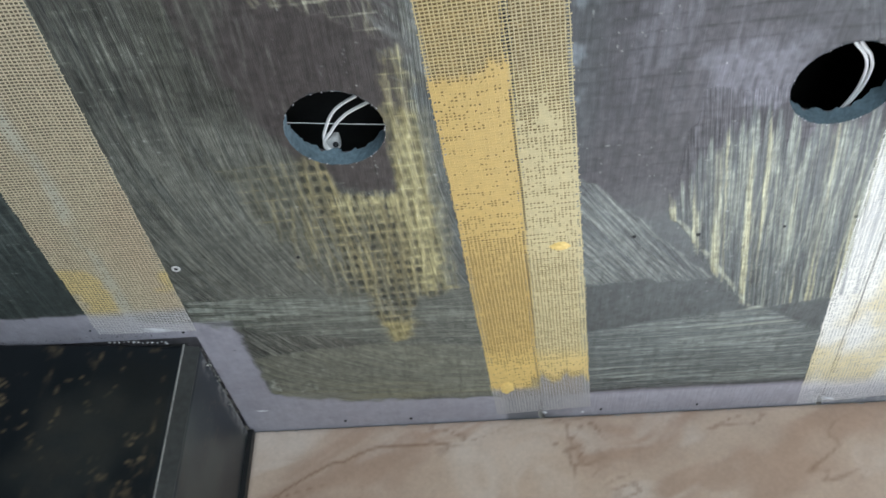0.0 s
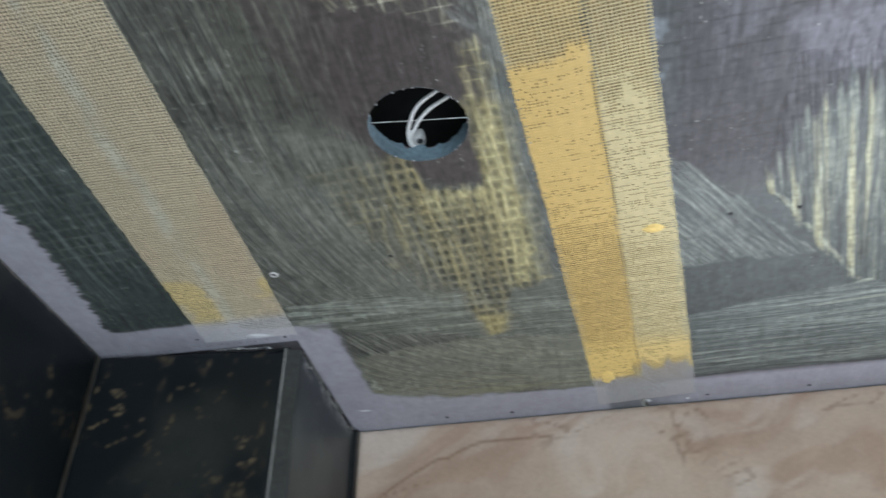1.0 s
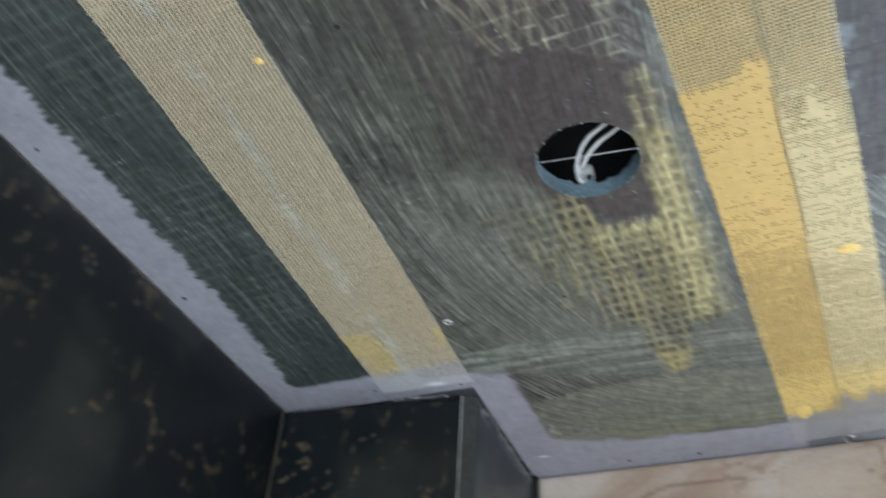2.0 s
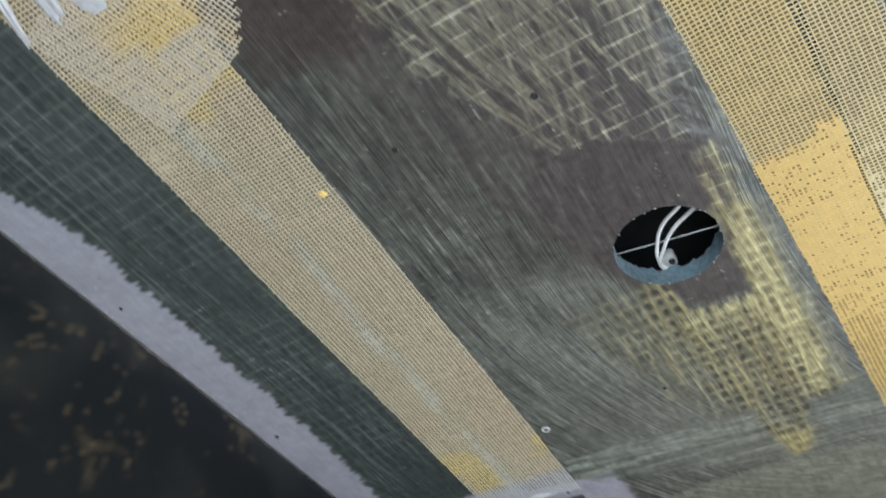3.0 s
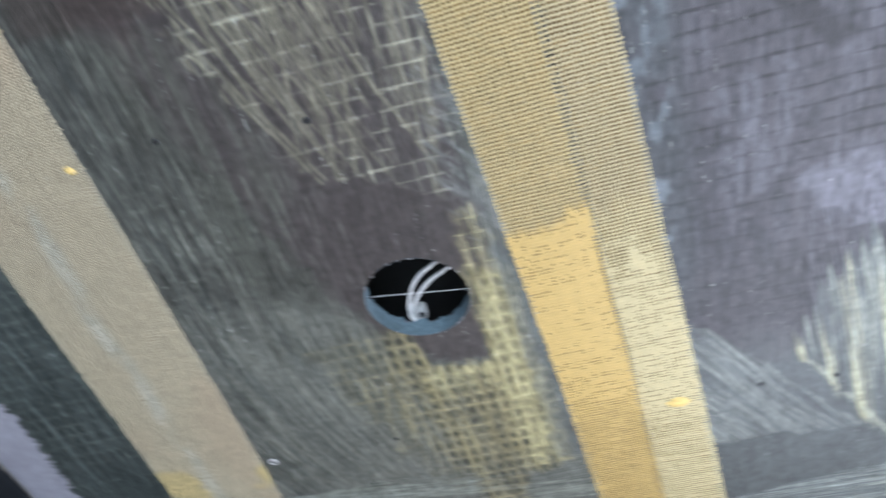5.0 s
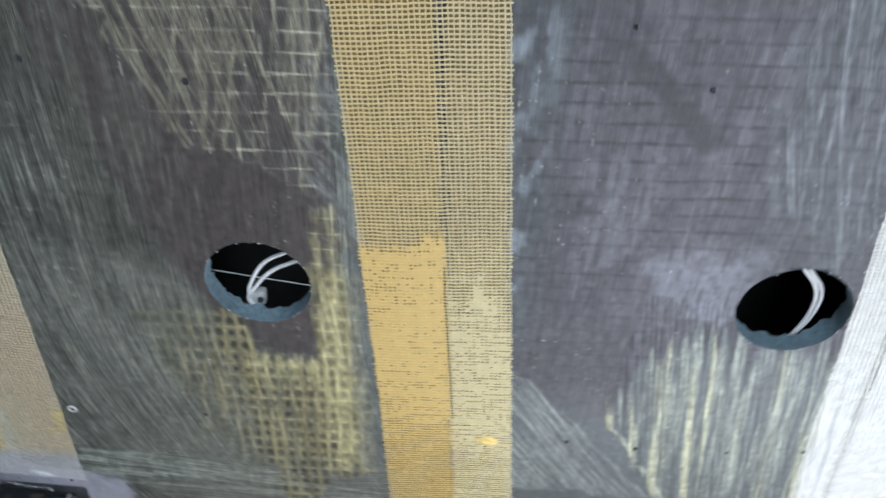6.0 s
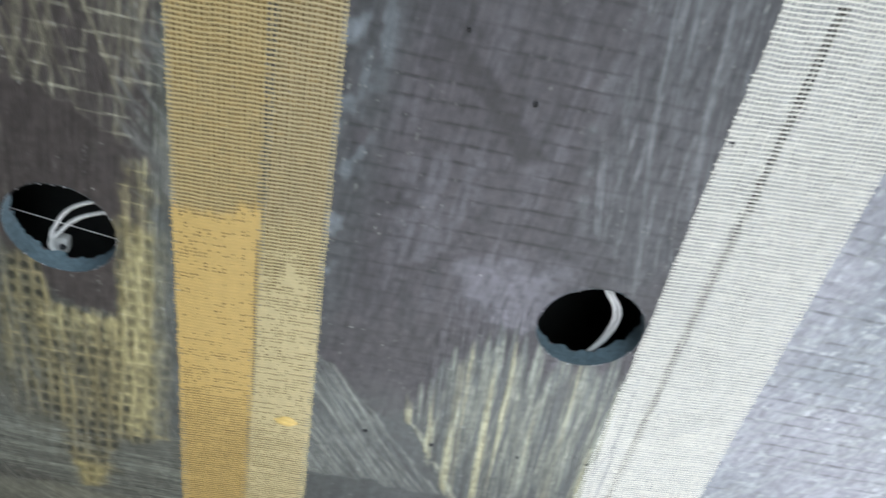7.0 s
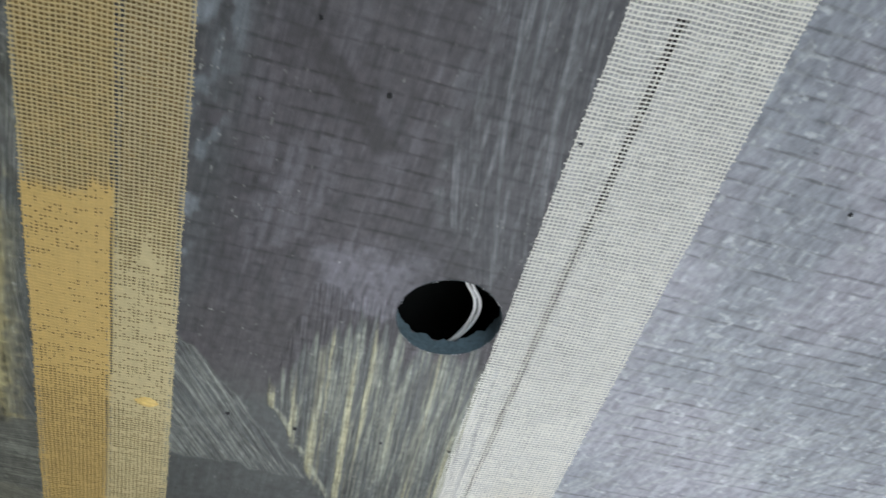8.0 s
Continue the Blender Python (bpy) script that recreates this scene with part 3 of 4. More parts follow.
# flecks of dust and dried splashes
fleck = vn(X / 0.0022, Y / 0.0022, 131)
lay(ss(0.985, 0.998, fleck) * ss(0.5, 0.6, fbm(X * 12, Y * 12, 132)) * 0.7, (0.5, 0.5, 0.48), 0.0003, 0.8)
lay(ss(0.97, 0.99, vn(X / 0.003, Y / 0.003, 133)) * 0.5, (0.04, 0.04, 0.042))
# glints on raised weave lines: highlights painted as pale colour, glossy and raised too
glint = hair * ss(0.80, 0.92, vn(X / 0.0016, Y / 0.0016, 134)) * ss(0.45, 0.6, fbm(X * 15, Y * 15, 135))
lay(glint * 0.45, (0.40, 0.41, 0.39), 0.0002, 0.85)
grain = streak(91, 0.0019, 0.018, 136)
grit = fbm(X * 420, Y * 420, 137, 2)
col *= (1 + (0.25 + 0.75 * prim) * (0.44 * (fine - 0.5) + 0.40 * (grain - 0.5)))[..., None]
tone_all = col.mean(-1, keepdims=True)
col *= (np.maximum(tone_all, 0.004) / 0.17) ** 0.27
hgt = hgt * 1.7 + (0.2 + 0.8 * prim) * (0.00012 * (grain - 0.5) + 0.00010 * (grit - 0.5))
hgt += 0.00010 * (fine - 0.5) + 0.00012 * (rag - 0.5)

cx, cy = (X[:-1, :-1] + STEP / 2), (Y[:-1, :-1] + STEP / 2)
keep = np.ones(cx.shape, bool)
PX, PY = X.copy(), Y.copy()
for hx, hy, hr in HOLES:
    r, th = np.hypot(cx - hx, cy - hy), np.arctan2(cy - hy, cx - hx)
    edge_r = hr + 0.0006 * (vn(th * 14, th * 0, 141) - 0.5) + 0.0005 * (vn(th * 40, th * 0, 142) - 0.5)
    keep &= r > edge_r
    r, th = np.hypot(X - hx, Y - hy), np.arctan2(Y - hy, X - hx)
    edge_r = hr + 0.0006 * (vn(th * 14, th * 0, 141) - 0.5) + 0.0007 * (vn(th * 40, th * 0, 142) - 0.5)
    near = np.abs(r - edge_r) < STEP * 0.75
    PX = np.where(near, hx + (X - hx) * edge_r / r, PX)
    PY = np.where(near, hy + (Y - hy) * edge_r / r, PY)
for (x0, y0), (x1, y1) in SEAMS:
    mid = x0 + (x1 - x0) * (cy - y0) / (y1 - y0) + 0.0012 * (vn(cy * 60, cy * 0, 143) - 0.5)
    keep &= ~((np.abs(cx - mid) < 0.0028) & (vn(cy * 25, cy * 0, 144) > 0.14))
keep &= ~((cx < PIER_E - 0.0005) & (cy > 0.258))
face = sheet(gx, gy, keep, np.stack((PX, PY, CEIL - hgt), -1), np.concatenate((col, gls[..., None]), -1), "primed_face", COAT, grain_map)

# the boards' cores, 13 mm thick, pierced by the two openings
verts, faces = [], []


def quad(*pts):
    n = len(verts)
    verts.extend(pts)
    faces.append((n, n + 1, n + 2, n + 3))


LOW, TOP = CEIL + 0.0115, CEIL + 0.013
xs = [WEST - 0.14, HOLES[0][0] - 0.06, HOLES[0][0] + 0.06, HOLES[1][0] - 0.06, HOLES[1][0] + 0.06, EAST + 0.1]
ys = [SOUTH - 0.1, -0.057, 0.071, NORTH + 0.12]
for i in range(5):
    for j in range(3):
        x0, x1, y0, y1 = xs[i], xs[i + 1], ys[j], ys[j + 1]
        if j == 1 and i in (1, 3):
            hx, hy, hr = HOLES[i // 2]
            for k in range(64):
                ring = []
                for q in (k, k + 1):
                    th = q / 64 * math.tau + 0.001
                    c, s = math.cos(th), math.sin(th)
                    far_r = min((x1 - hx if c > 0 else x0 - hx) / c, (y1 - hy if s > 0 else y0 - hy) / s)
                    ring.append((hx + c * hr * 1.012, hy + s * hr * 1.012, hx + c * far_r, hy + s * far_r))
                (a0, b0, a1, b1), (a2, b2, a3, b3) = ring
                for z in (LOW, TOP):
                    quad((a0, b0, z), (a1, b1, z), (a3, b3, z), (a2, b2, z))
        else:
            for z in (LOW, TOP):
                quad((x0, y0, z), (x1, y0, z), (x1, y1, z), (x0, y1, z))
ceiling = new("ceiling", mesh_of("ceiling", verts, faces, BOARD))
tagged(ceiling, "grey foam-core ceiling boards smeared with primer", "ceiling", kind="structure")
link(new("primed_face", face), ceiling, "grey board face with green-grey and yellow brush strokes")

# the blue foam in the cut edge of each opening
for hx, hy, hr in HOLES:
    nz, nt_ = 12, 160
    th = np.linspace(0, math.tau, nt_ + 1)
    zz = np.linspace(0, 1, nz)
    T, Z = np.meshgrid(th, zz)
    rr = hr + 0.0003 + 0.0010 * (fbm(np.cos(T) * 7 + 9, np.sin(T) * 7 + 9 + Z * 2, 151, 3) - 0.5) * ss(0, 0.2, Z)
    ragged = 0.0140 + 0.009 * (fbm(np.cos(T) * 9 + 5, np.sin(T) * 9 + 5, 152, 3) - 0.5)
    P = np.stack((hx + rr * np.cos(T), hy + rr * np.sin(T), CEIL - 0.0001 + Z * ragged), -1)
    liner = sheet(th, zz, np.ones((nz - 1, nt_), bool), P, np.ones(P.shape[:2] + (4,)), "cut_edge", FOAM)
    link(new("cut_edge", liner), ceiling, "rough blue foam cut edge of a round opening")

# ---- void above the boards, walls and floor ----
def structure(name, bm, mat, label, category):
    return tagged(part(name, bm, mat), label, category, kind="structure")


# added slab closes the void; its near-black colour stands in for deep shade
structure("ceiling_void", box_bm((WEST - 0.14, SOUTH - 0.1, 2.62), (EAST + 0.1, NORTH + 0.12, 2.70)), DARK, "slab over the hung ceiling boards, coloured near-black as unlit void", "ceiling")
structure("floor", box_bm((WEST - 0.14, SOUTH - 0.1, -0.08), (EAST + 0.1, NORTH + 0.12, 0.0)), FLOOR, "bare grey cement screed floor", "floor")
WIN = (0.22, 1.16, 1.56, 2.24)
wall_n = structure("wall_north", box_bm((WEST - 0.14, NORTH + 0.010, 0.0), (EAST + 0.1, NORTH + 0.12, WIN[2])), PAINT, "wall faced with beige marble-look tiles, with a window", "wall")
part("pillar", box_bm((WEST - 0.14, NORTH + 0.010, WIN[2]), (WIN[0], NORTH + 0.12, 2.62)), PAINT, wall_n)
part("pillar", box_bm((WIN[1], NORTH + 0.010, WIN[2]), (EAST + 0.1, NORTH + 0.12, 2.62)), PAINT, wall_n)
part("lintel", box_bm((WIN[0], NORTH + 0.010, WIN[3]), (WIN[1], NORTH + 0.12, 2.62)), PAINT, wall_n)
wall_w = structure("wall_west", box_bm((WEST - 0.14, SOUTH - 0.1, 0.0), (WEST - 0.010, NORTH + 0.010, 2.62)), PAINT, "wall faced with black marble-look tiles", "wall")
wall_s = structure("wall_south", box_bm((WEST - 0.010, SOUTH - 0.1, 0.0), (0.06, SOUTH, 2.62)), PAINT, "plain plastered wall with a doorway", "wall")
part("pillar", box_bm((0.84, SOUTH - 0.1, 0.0), (EAST + 0.1, SOUTH, 2.62)), PAINT, wall_s)
part("lintel", box_bm((0.06, SOUTH - 0.1, 2.05), (0.84, SOUTH, 2.62)), PAINT, wall_s)
structure("wall_east", box_bm((EAST, SOUTH, 0.0), (EAST + 0.1, NORTH + 0.010, 2.62)), PAINT, "plain plastered wall", "wall")


def slab(name, origin, across, width, low, high, thick, paint, step, parent, label):
    """A polished tile: a painted face on a solid back, its arris slightly worn. across: unit vector along the face; the face looks to its right-hand side."""
    n, m = max(2, int(width / step)), max(2, int((high - low) / step))
    us, zs = np.linspace(0, width, n), np.linspace(low, high, m)
    U, Z = np.meshgrid(us, zs)
    ax, ay = across
    nx_, ny_ = ay, -ax
    lip = 0.0016 * (1 - ss(0, 0.002, np.minimum(np.minimum(U, width - U), high - Z)))
    lip = lip + 0.0014 * ss(0.62, 0.8, fbm(U * 260, Z * 260 + 7, 161, 2)) * (1 - ss(0.0, 0.004, high - Z))
    P = np.stack((origin[0] + ax * U - nx_ * lip, origin[1] + ay * U - ny_ * lip, Z), -1)
    tile = new(name, sheet(us, zs, np.ones((m - 1, n - 1), bool), P, paint(U, Z), name, STONE))
    link(tile, parent, label)
    x0, y0 = origin
    bm = bmesh.new()
    c = [(x0 - nx_ * 0.0018, y0 - ny_ * 0.0018), (x0 + ax * width - nx_ * 0.0018, y0 + ay * width - ny_ * 0.0018)]
    c += [(c[1][0] - nx_ * thick, c[1][1] - ny_ * thick), (c[0][0] - nx_ * thick, c[0][1] - ny_ * thick)]
    low_v, high_v = [bm.verts.new((x, y, low)) for x, y in c], [bm.verts.new((x, y, high - 0.0005)) for x, y in c]
    bm.faces.new(low_v), bm.faces.new(high_v[::-1])
    for i in range(4):
        bm.faces.new((low_v[i], high_v[i], high_v[(i + 1) % 4], low_v[(i + 1) % 4]))
    part("tile_back", bm, BLACK if "black" in label else EDGE, tile)
    return tile


def black_stone(seed, dense=1.0, lift=1.0, chip=0.0):
    """Near-black ground with broken golden veins and greenish clouds."""
    def paint(U, Z):
        wu, wz = U + 0.03 * fbm(U * 14, Z * 14, seed), Z + 0.03 * fbm(U * 14, Z * 14, seed + 1)
        c = np.zeros(U.shape + (4,))
        c[..., :3] = np.array((0.011, 0.0145, 0.0175)) * lift
        cloud = ss(0.5, 0.8, fbm(U * 12, Z * 12, seed + 2, 3))
        c[..., :3] += cloud[..., None] * (np.array((0.012, 0.014, 0.012)) * lift + np.array((0.012, 0.008, 0.004)) * dense * fbm(U * 60, Z * 60, seed + 12, 3)[..., None])
        web = np.abs(fbm(wu * 26, wz * 11, seed + 3, 5) - 0.5)
        vein = ss(0.022, 0.003, web) * ss(0.56, 0.72, fbm(U * 34, Z * 20, seed + 4, 4)) * dense * 0.8
        gold = ss(0.60, 0.78, fbm(wu * 110, wz * 38, seed + 5, 4)) * ss(0.52, 0.74, fbm(U * 15, Z * 12, seed + 6, 2)) * dense
        amount = np.clip(vein * 0.6 + gold * 0.22, 0, 1)[..., None]
        web = np.abs(fbm(wu * 48, wz * 34, seed + 9, 4) - 0.5)
        lace = ss(0.016, 0.002, web) * ss(0.46, 0.66, fbm(U * 20, Z * 16, seed + 10, 3)) * dense * 0.45
        amount = np.clip(amount + lace[..., None], 0, 1)
        tone = np.array((0.165, 0.125, 0.075)) * (0.5 + vn(U * 30, Z * 30, seed + 7))[..., None]
        c[..., :3] = c[..., :3] * (1 - amount) + tone * amount
        worn = chip * ss(0.50, 0.66, fbm(U * 120, Z * 160, seed + 8, 3)) * ss(0.020, 0.002, Z.max() - Z)
        c[..., :3] = c[..., :3] * (1 - worn[..., None]) + 0.24 * worn[..., None]
        c[..., 3] = 0.75
        return c
    return paint


def beige_stone(U, Z):
    """Warm cream ground, rosy-brown clouds drawn out slantwise, fine cracks."""
    a, b = U * 0.94 + Z * 0.34, -U * 0.34 + Z * 0.94
    warp = fbm(a * 9, b * 16, 171, 3)
    c = np.ones(U.shape + (4,))
    base, rose, cream, brown_ = (np.array(v) for v in ((0.50, 0.385, 0.305), (0.40, 0.275, 0.205), (0.61, 0.52, 0.455), (0.22, 0.13, 0.085)))

    def mixed(old, new_tone, m):
        return old * (1 - m[..., None]) + new_tone * m[..., None]
    rgb = np.broadcast_to(base, U.shape + (3,))
    rgb = mixed(rgb, rose, ss(0.42, 0.72, fbm(a * 7 + warp, b * 20 + warp * 2, 172, 4)) * 0.85)
    rgb = mixed(rgb, cream, ss(0.52, 0.78, fbm(a * 11, b * 26 + warp * 3, 173, 4)) * 0.75)
    rgb = mixed(rgb, cream, ss(0.10, 0.0, U) * ss(2.45, 2.49, Z) * 0.5)
    rgb = mixed(rgb, brown_, ss(0.020, 0.0, np.abs(fbm(a * 8 + warp, b * 22, 174, 4) - 0.53)) * ss(0.48, 0.66, fbm(U * 9, Z * 18, 175, 2)) * 0.55)
    # one long crack climbing from the corner
    line = 2.405 + 0.78 * U - 2.15 * U * U + 0.012 * (fbm(U * 30, Z * 0, 176, 3) - 0.5)
    rgb = mixed(rgb, brown_, ss(0.0026, 0.0004, np.abs(Z - line)) * ss(0.012, 0.03, U) * ss(0.235, 0.2, U) * 0.65)
    line = 2.452 + 0.15 * (U - 0.1) + 0.03 * (fbm(U * 16, Z * 0, 177, 3) - 0.5)
    rgb = mixed(rgb, brown_, ss(0.0022, 0.0004, np.abs(Z - line)) * ss(0.3, 0.5, vn(U * 14, Z * 0, 178)) * 0.4 * ss(0.2, 0.26, U))
    c[..., :3], c[..., 3] = rgb, 0.6
    return c


def plain_beige(U, Z):
    return np.ones(U.shape + (4,)) * np.array((0.58, 0.41, 0.30, 0.6))


def plain_black(U, Z):
    return np.ones(U.shape + (4,)) * np.array((0.012, 0.014, 0.015, 0.75))


# beige tiles of the north wall: the top course runs over the window
X0 = PIER_E + 0.004
for u0, w, fine_step in ((X0, 0.80, 0.003), (X0 + 0.802, EAST - X0 - 0.802, 0.012)):
    slab("tile", (u0, NORTH), (1, 0), w, WIN[3], CEIL - 0.0015, 0.007, beige_stone, fine_step, wall_n, "beige marble-look tile with brown veins")
for z0, z1 in ((1.56, 2.238),):
    slab("tile", (X0, NORTH), (1, 0), WIN[0] - X0, z0, z1, 0.007, plain_beige, 0.06, wall_n, "beige marble-look tile with brown veins")
    slab("tile", (WIN[1], NORTH), (1, 0), EAST - WIN[1], z0, z1, 0.007, plain_beige, 0.06, wall_n, "beige marble-look tile with brown veins")
for z0, z1 in ((0.962, 1.558), (0.362, 0.960), (0.0, 0.36)):
    slab("tile", (X0, NORTH), (1, 0), EAST - X0, z0, z1, 0.007, plain_beige, 0.06, wall_n, "beige marble-look tile with brown veins")
# black tiles of the west wall
for y0, w, fine_step in ((-0.75, 0.992, 0.0042), (-1.70, 0.948, 0.02)):
    slab("tile", (WEST, y0), (0, 1), w, 2.02, CEIL - 0.004, 0.007, black_stone(181, 0.7, 0.72), fine_step, wall_w, "polished black marble-look tile with golden veins")
    for z0, z1 in ((1.418, 2.018), (0.816, 1.416), (0.214, 0.814), (0.0, 0.212)):
        slab("tile", (WEST, y0), (0, 1), w, z0, z1, 0.007, plain_black, 0.06, wall_w, "polished black marble-look tile with golden veins")

# pier boxed out in the north-west corner
pier = tagged(part("wall_pier", box_bm((WEST - 0.009, 0.276, 0.0), (PIER_E - 0.016, NORTH + 0.009, 2.505)), DARK), "boxed-out corner pier clad in black tiles", "wall", kind="structure")
lean = math.atan2(0.263 - 0.243, PIER_E - 0.014 - WEST)
ca, sa = math.cos(lean), math.sin(lean)
slab("tile", (WEST + 0.0005, 0.243), (ca, sa), 0.1785, 1.60, CEIL - 0.005, 0.007, black_stone(191, 1.3, 0.8), 0.003, pier, "black tile with rusty golden clouds")
slab("tile", (WEST + 0.0005, 0.243), (ca, sa), 0.1785, 0.0, 1.598, 0.007, plain_black, 0.06, pier, "black tile with rusty golden clouds")
slab("tile", (PIER_E, 0.268), (0, 1), 0.176, 1.60, CEIL - 0.004, 0.007, black_stone(205, 0.35, 1.9, 0.9), 0.003, pier, "greyer black side tile with a chipped top edge")
slab("tile", (PIER_E, 0.268), (0, 1), 0.176, 0.0, 1.598, 0.007, plain_black, 0.06, pier, "greyer black side tile with a chipped top edge")


def post(corners, low, high, name, mat, parent, label):
    bm = bmesh.new()
    low_v, high_v = [bm.verts.new((x, y, low)) for x, y in corners], [bm.verts.new((x, y, high)) for x, y in corners]
    bm.faces.new(low_v[::-1]), bm.faces.new(high_v)
    for i in range(len(corners)):
        j = (i + 1) % len(corners)
        bm.faces.new((low_v[i], low_v[j], high_v[j], high_v[i]))
    return part(name, bm, mat, parent, label)


post([(-0.1835, 0.2622), (-0.1825, 0.2618), (-0.1700, 0.2665), (-0.1705, 0.2685), (-0.183, 0.275)], 0.0, 2.494, "mitre", SIDE, pier, "mitred black tile corner")
# light caught by the chamfer is put into this strip's pale colour
post([(-0.1848, 0.2619), (-0.1836, 0.2612), (-0.1828, 0.2618), (-0.1838, 0.2635)], 0.0, 2.495, "arris", EDGE, pier, "thin arris coloured pale as a lit edge")
post([(-0.1755, 0.444), (-0.1668, 0.444), (-0.1660, 0.4515), (-0.1755, 0.4515)], 0.0, 2.4975, "corner_strip", BLACK, pier, "black corner strip")

# chipped glaze along the cut tops of the black tiles
rnd = random.Random(7)


def chips(name, spots, mat, parent, label):
    vs, fs = [], []
    for (x, y, z), size in spots:
        k = len(vs)
        for q in range(5):
            th = q / 5 * math.tau + rnd.random()
            vs.append((x + size * math.cos(th) * rnd.uniform(0.5, 1.2), y + size * math.sin(th) * rnd.uniform(0.5, 1.2), z + rnd.uniform(-0.4, 0.4) * size))
        vs.append((x, y, z - size * 0.8))
        fs.extend([(k + q, k + (q + 1) % 5, k + 5) for q in range(5)])
    return link(tagged(new(name, mesh_of(name, vs, fs, mat)), label, kind="stuff"), parent)


spots = [((WEST + 0.0012, rnd.uniform(-0.35, 0.24), CEIL - 0.0028), rnd.uniform(0.0003, 0.0009)) for _ in range(150)]
chips("glaze_chip", spots, PLASTER, wall_w, "white chips along a cut tile edge")
spots = [((x, 0.2420 + 0.113 * (x - WEST), CEIL - 0.0025 + rnd.uniform(-0.0008, 0.0008)), rnd.uniform(0.0010, 0.0022)) for x in np.arange(-0.250, -0.196, 0.0042)]
chips("plaster_tooth", spots, PLASTER, pier, "white plaster teeth squeezed over a tile edge")
spots = [((PIER_E + 0.001 + rnd.uniform(-0.002, 0), rnd.uniform(0.275, 0.40), CEIL - 0.003 - abs(rnd.gauss(0, 0.004))), rnd.uniform(0.0005, 0.0018)) for _ in range(90)]
chips("glaze_chip", spots, EDGE, pier, "grey chips along a cut tile edge")
spots = [((rnd.uniform(WEST, -0.19), 0.2445 + rnd.uniform(0, 0.003), CEIL - 0.0035), rnd.uniform(0.0004, 0.0010)) for _ in range(60)]
chips("glaze_chip", spots, BOARD, pier, "grey crumbs along a cut tile edge")


# ---- joint tape: woven glass-fibre strips, partly filled with compound ----
PITCH, PITCH_ACROSS = 0.0027, 0.0028


def joint_tape(p0, p1, w0, w1, fill, tone, label, seed, z=0.0, cut=None):
    """fill(x, y, v): how far the meshes are closed, 0 to 1; tone(x, y, v): the colour of threads and of compound."""
    tape = tagged(new("mesh_tape"), label, "joint tape", "joint tapes on the ceiling")
    p0, p1 = np.array(p0), np.array(p1)
    ln = np.linalg.norm(p1 - p0)
    way = (p1 - p0) / ln
    out = np.array((way[1], -way[0]))
    rows, cols = int(ln / PITCH), int((w0 + w1) / 2 / PITCH_ACROSS)
    tape.location = (*p0, CEIL)

    def place(u, v):
        """u: metres along; v: 0 to 1 across."""
        w = w0 + (w1 - w0) * u / ln
        bow = 0.0016 * (fbm(u * 9, v * 2, seed, 2) - 0.5) + 0.0009 * (fbm(u * 60, v * 40, seed + 1, 2) - 0.5)
        drift = 0.0022 * (fbm(u * 12, v * 3, seed + 2, 2) - 0.5) + 0.0007 * (fbm(u * 70, v * 30, seed + 3, 2) - 0.5)
        s = (v - 0.5) * w + bow
        return p0[0] + way[0] * (u + drift) + out[0] * s, p0[1] + way[1] * (u + drift) + out[1] * s

    def threads(name, U, V, half_u, half_v, level):
        # U, V: one row per thread, sampled along it
        prof = ((-1, 0.00004), (-0.62, 0.00030), (0.62, 0.00030), (1, 0.00004))
        pts = []
        for side_, drop in prof:
            x, y = place(U + side_ * half_u, V + side_ * half_v)
            pts.append(np.stack((x - p0[0], y - p0[1], -(drop + level + z) + 0 * x), -1))
        P = np.stack(pts, 2)
        k, n = U.shape
        idx = np.arange(k * n * 4).reshape(k, n, 4)
        F = np.concatenate([np.stack((idx[:, :-1, q], idx[:, 1:, q], idx[:, 1:, q + 1], idx[:, :-1, q + 1]), -1).reshape(-1, 4) for q in range(3)])
        if cut:
            mid = P.reshape(-1, 3)[F].mean(1)
            F = F[cut(mid[:, 0] + p0[0], mid[:, 1] + p0[1])]
        t_col, f_col = tone(P[..., 0] + p0[0], P[..., 1] + p0[1], np.broadcast_to(V[..., None], P.shape[:3]))
        c = np.concatenate((t_col, np.full(P.shape[:3] + (1,), 0.4)), -1)
        link(tagged(new(name, mesh_of(name, P.reshape(-1, 3), F, TAPE, c.reshape(-1, 4))), kind="stuff"), tape)

    wid, wid_across = 0.00036, 0.00056
    uu = np.linspace(0, ln, rows)
    vv = (np.arange(cols + 1)) / cols
    V, U = np.meshgrid(vv, uu, indexing="ij")
    threads("warp_thread", U, V, 0 * U, wid / ((w0 + w1) / 2) + 0 * U, 0.00004)
    us = np.arange(rows + 1) * PITCH
    fringe = 0.010
    vs = np.linspace(-fringe, 1 + fringe, cols + 6)
    U, V = np.meshgrid(us, vs, indexing="ij")
    jag = fringe * (vn(U / PITCH, V * 0, seed + 5) - 0.5) * 2
    V = V + jag * (2 * V - 1)
    threads("weft_thread", U, V, wid_across + 0 * U, 0 * U, 0.00014)

    # compound in the meshes, holed where it has not closed them
    sub = 4
    us, vs = np.arange(rows * sub + 1) * PITCH / sub, np.arange(cols * sub + 1) / (cols * sub)
    V, U = np.meshgrid(vs, us)
    x, y = place(U, V)
    cu, cv = (np.arange(rows * sub) + 0.5) / sub, (np.arange(cols * sub) + 0.5) / sub
    CV, CU = np.meshgrid(cv, cu)
    gap = np.maximum(np.abs(CU % 1 - 0.5), np.abs(CV % 1 - 0.5))
    fx, fy = x[:-1, :-1], y[:-1, :-1]
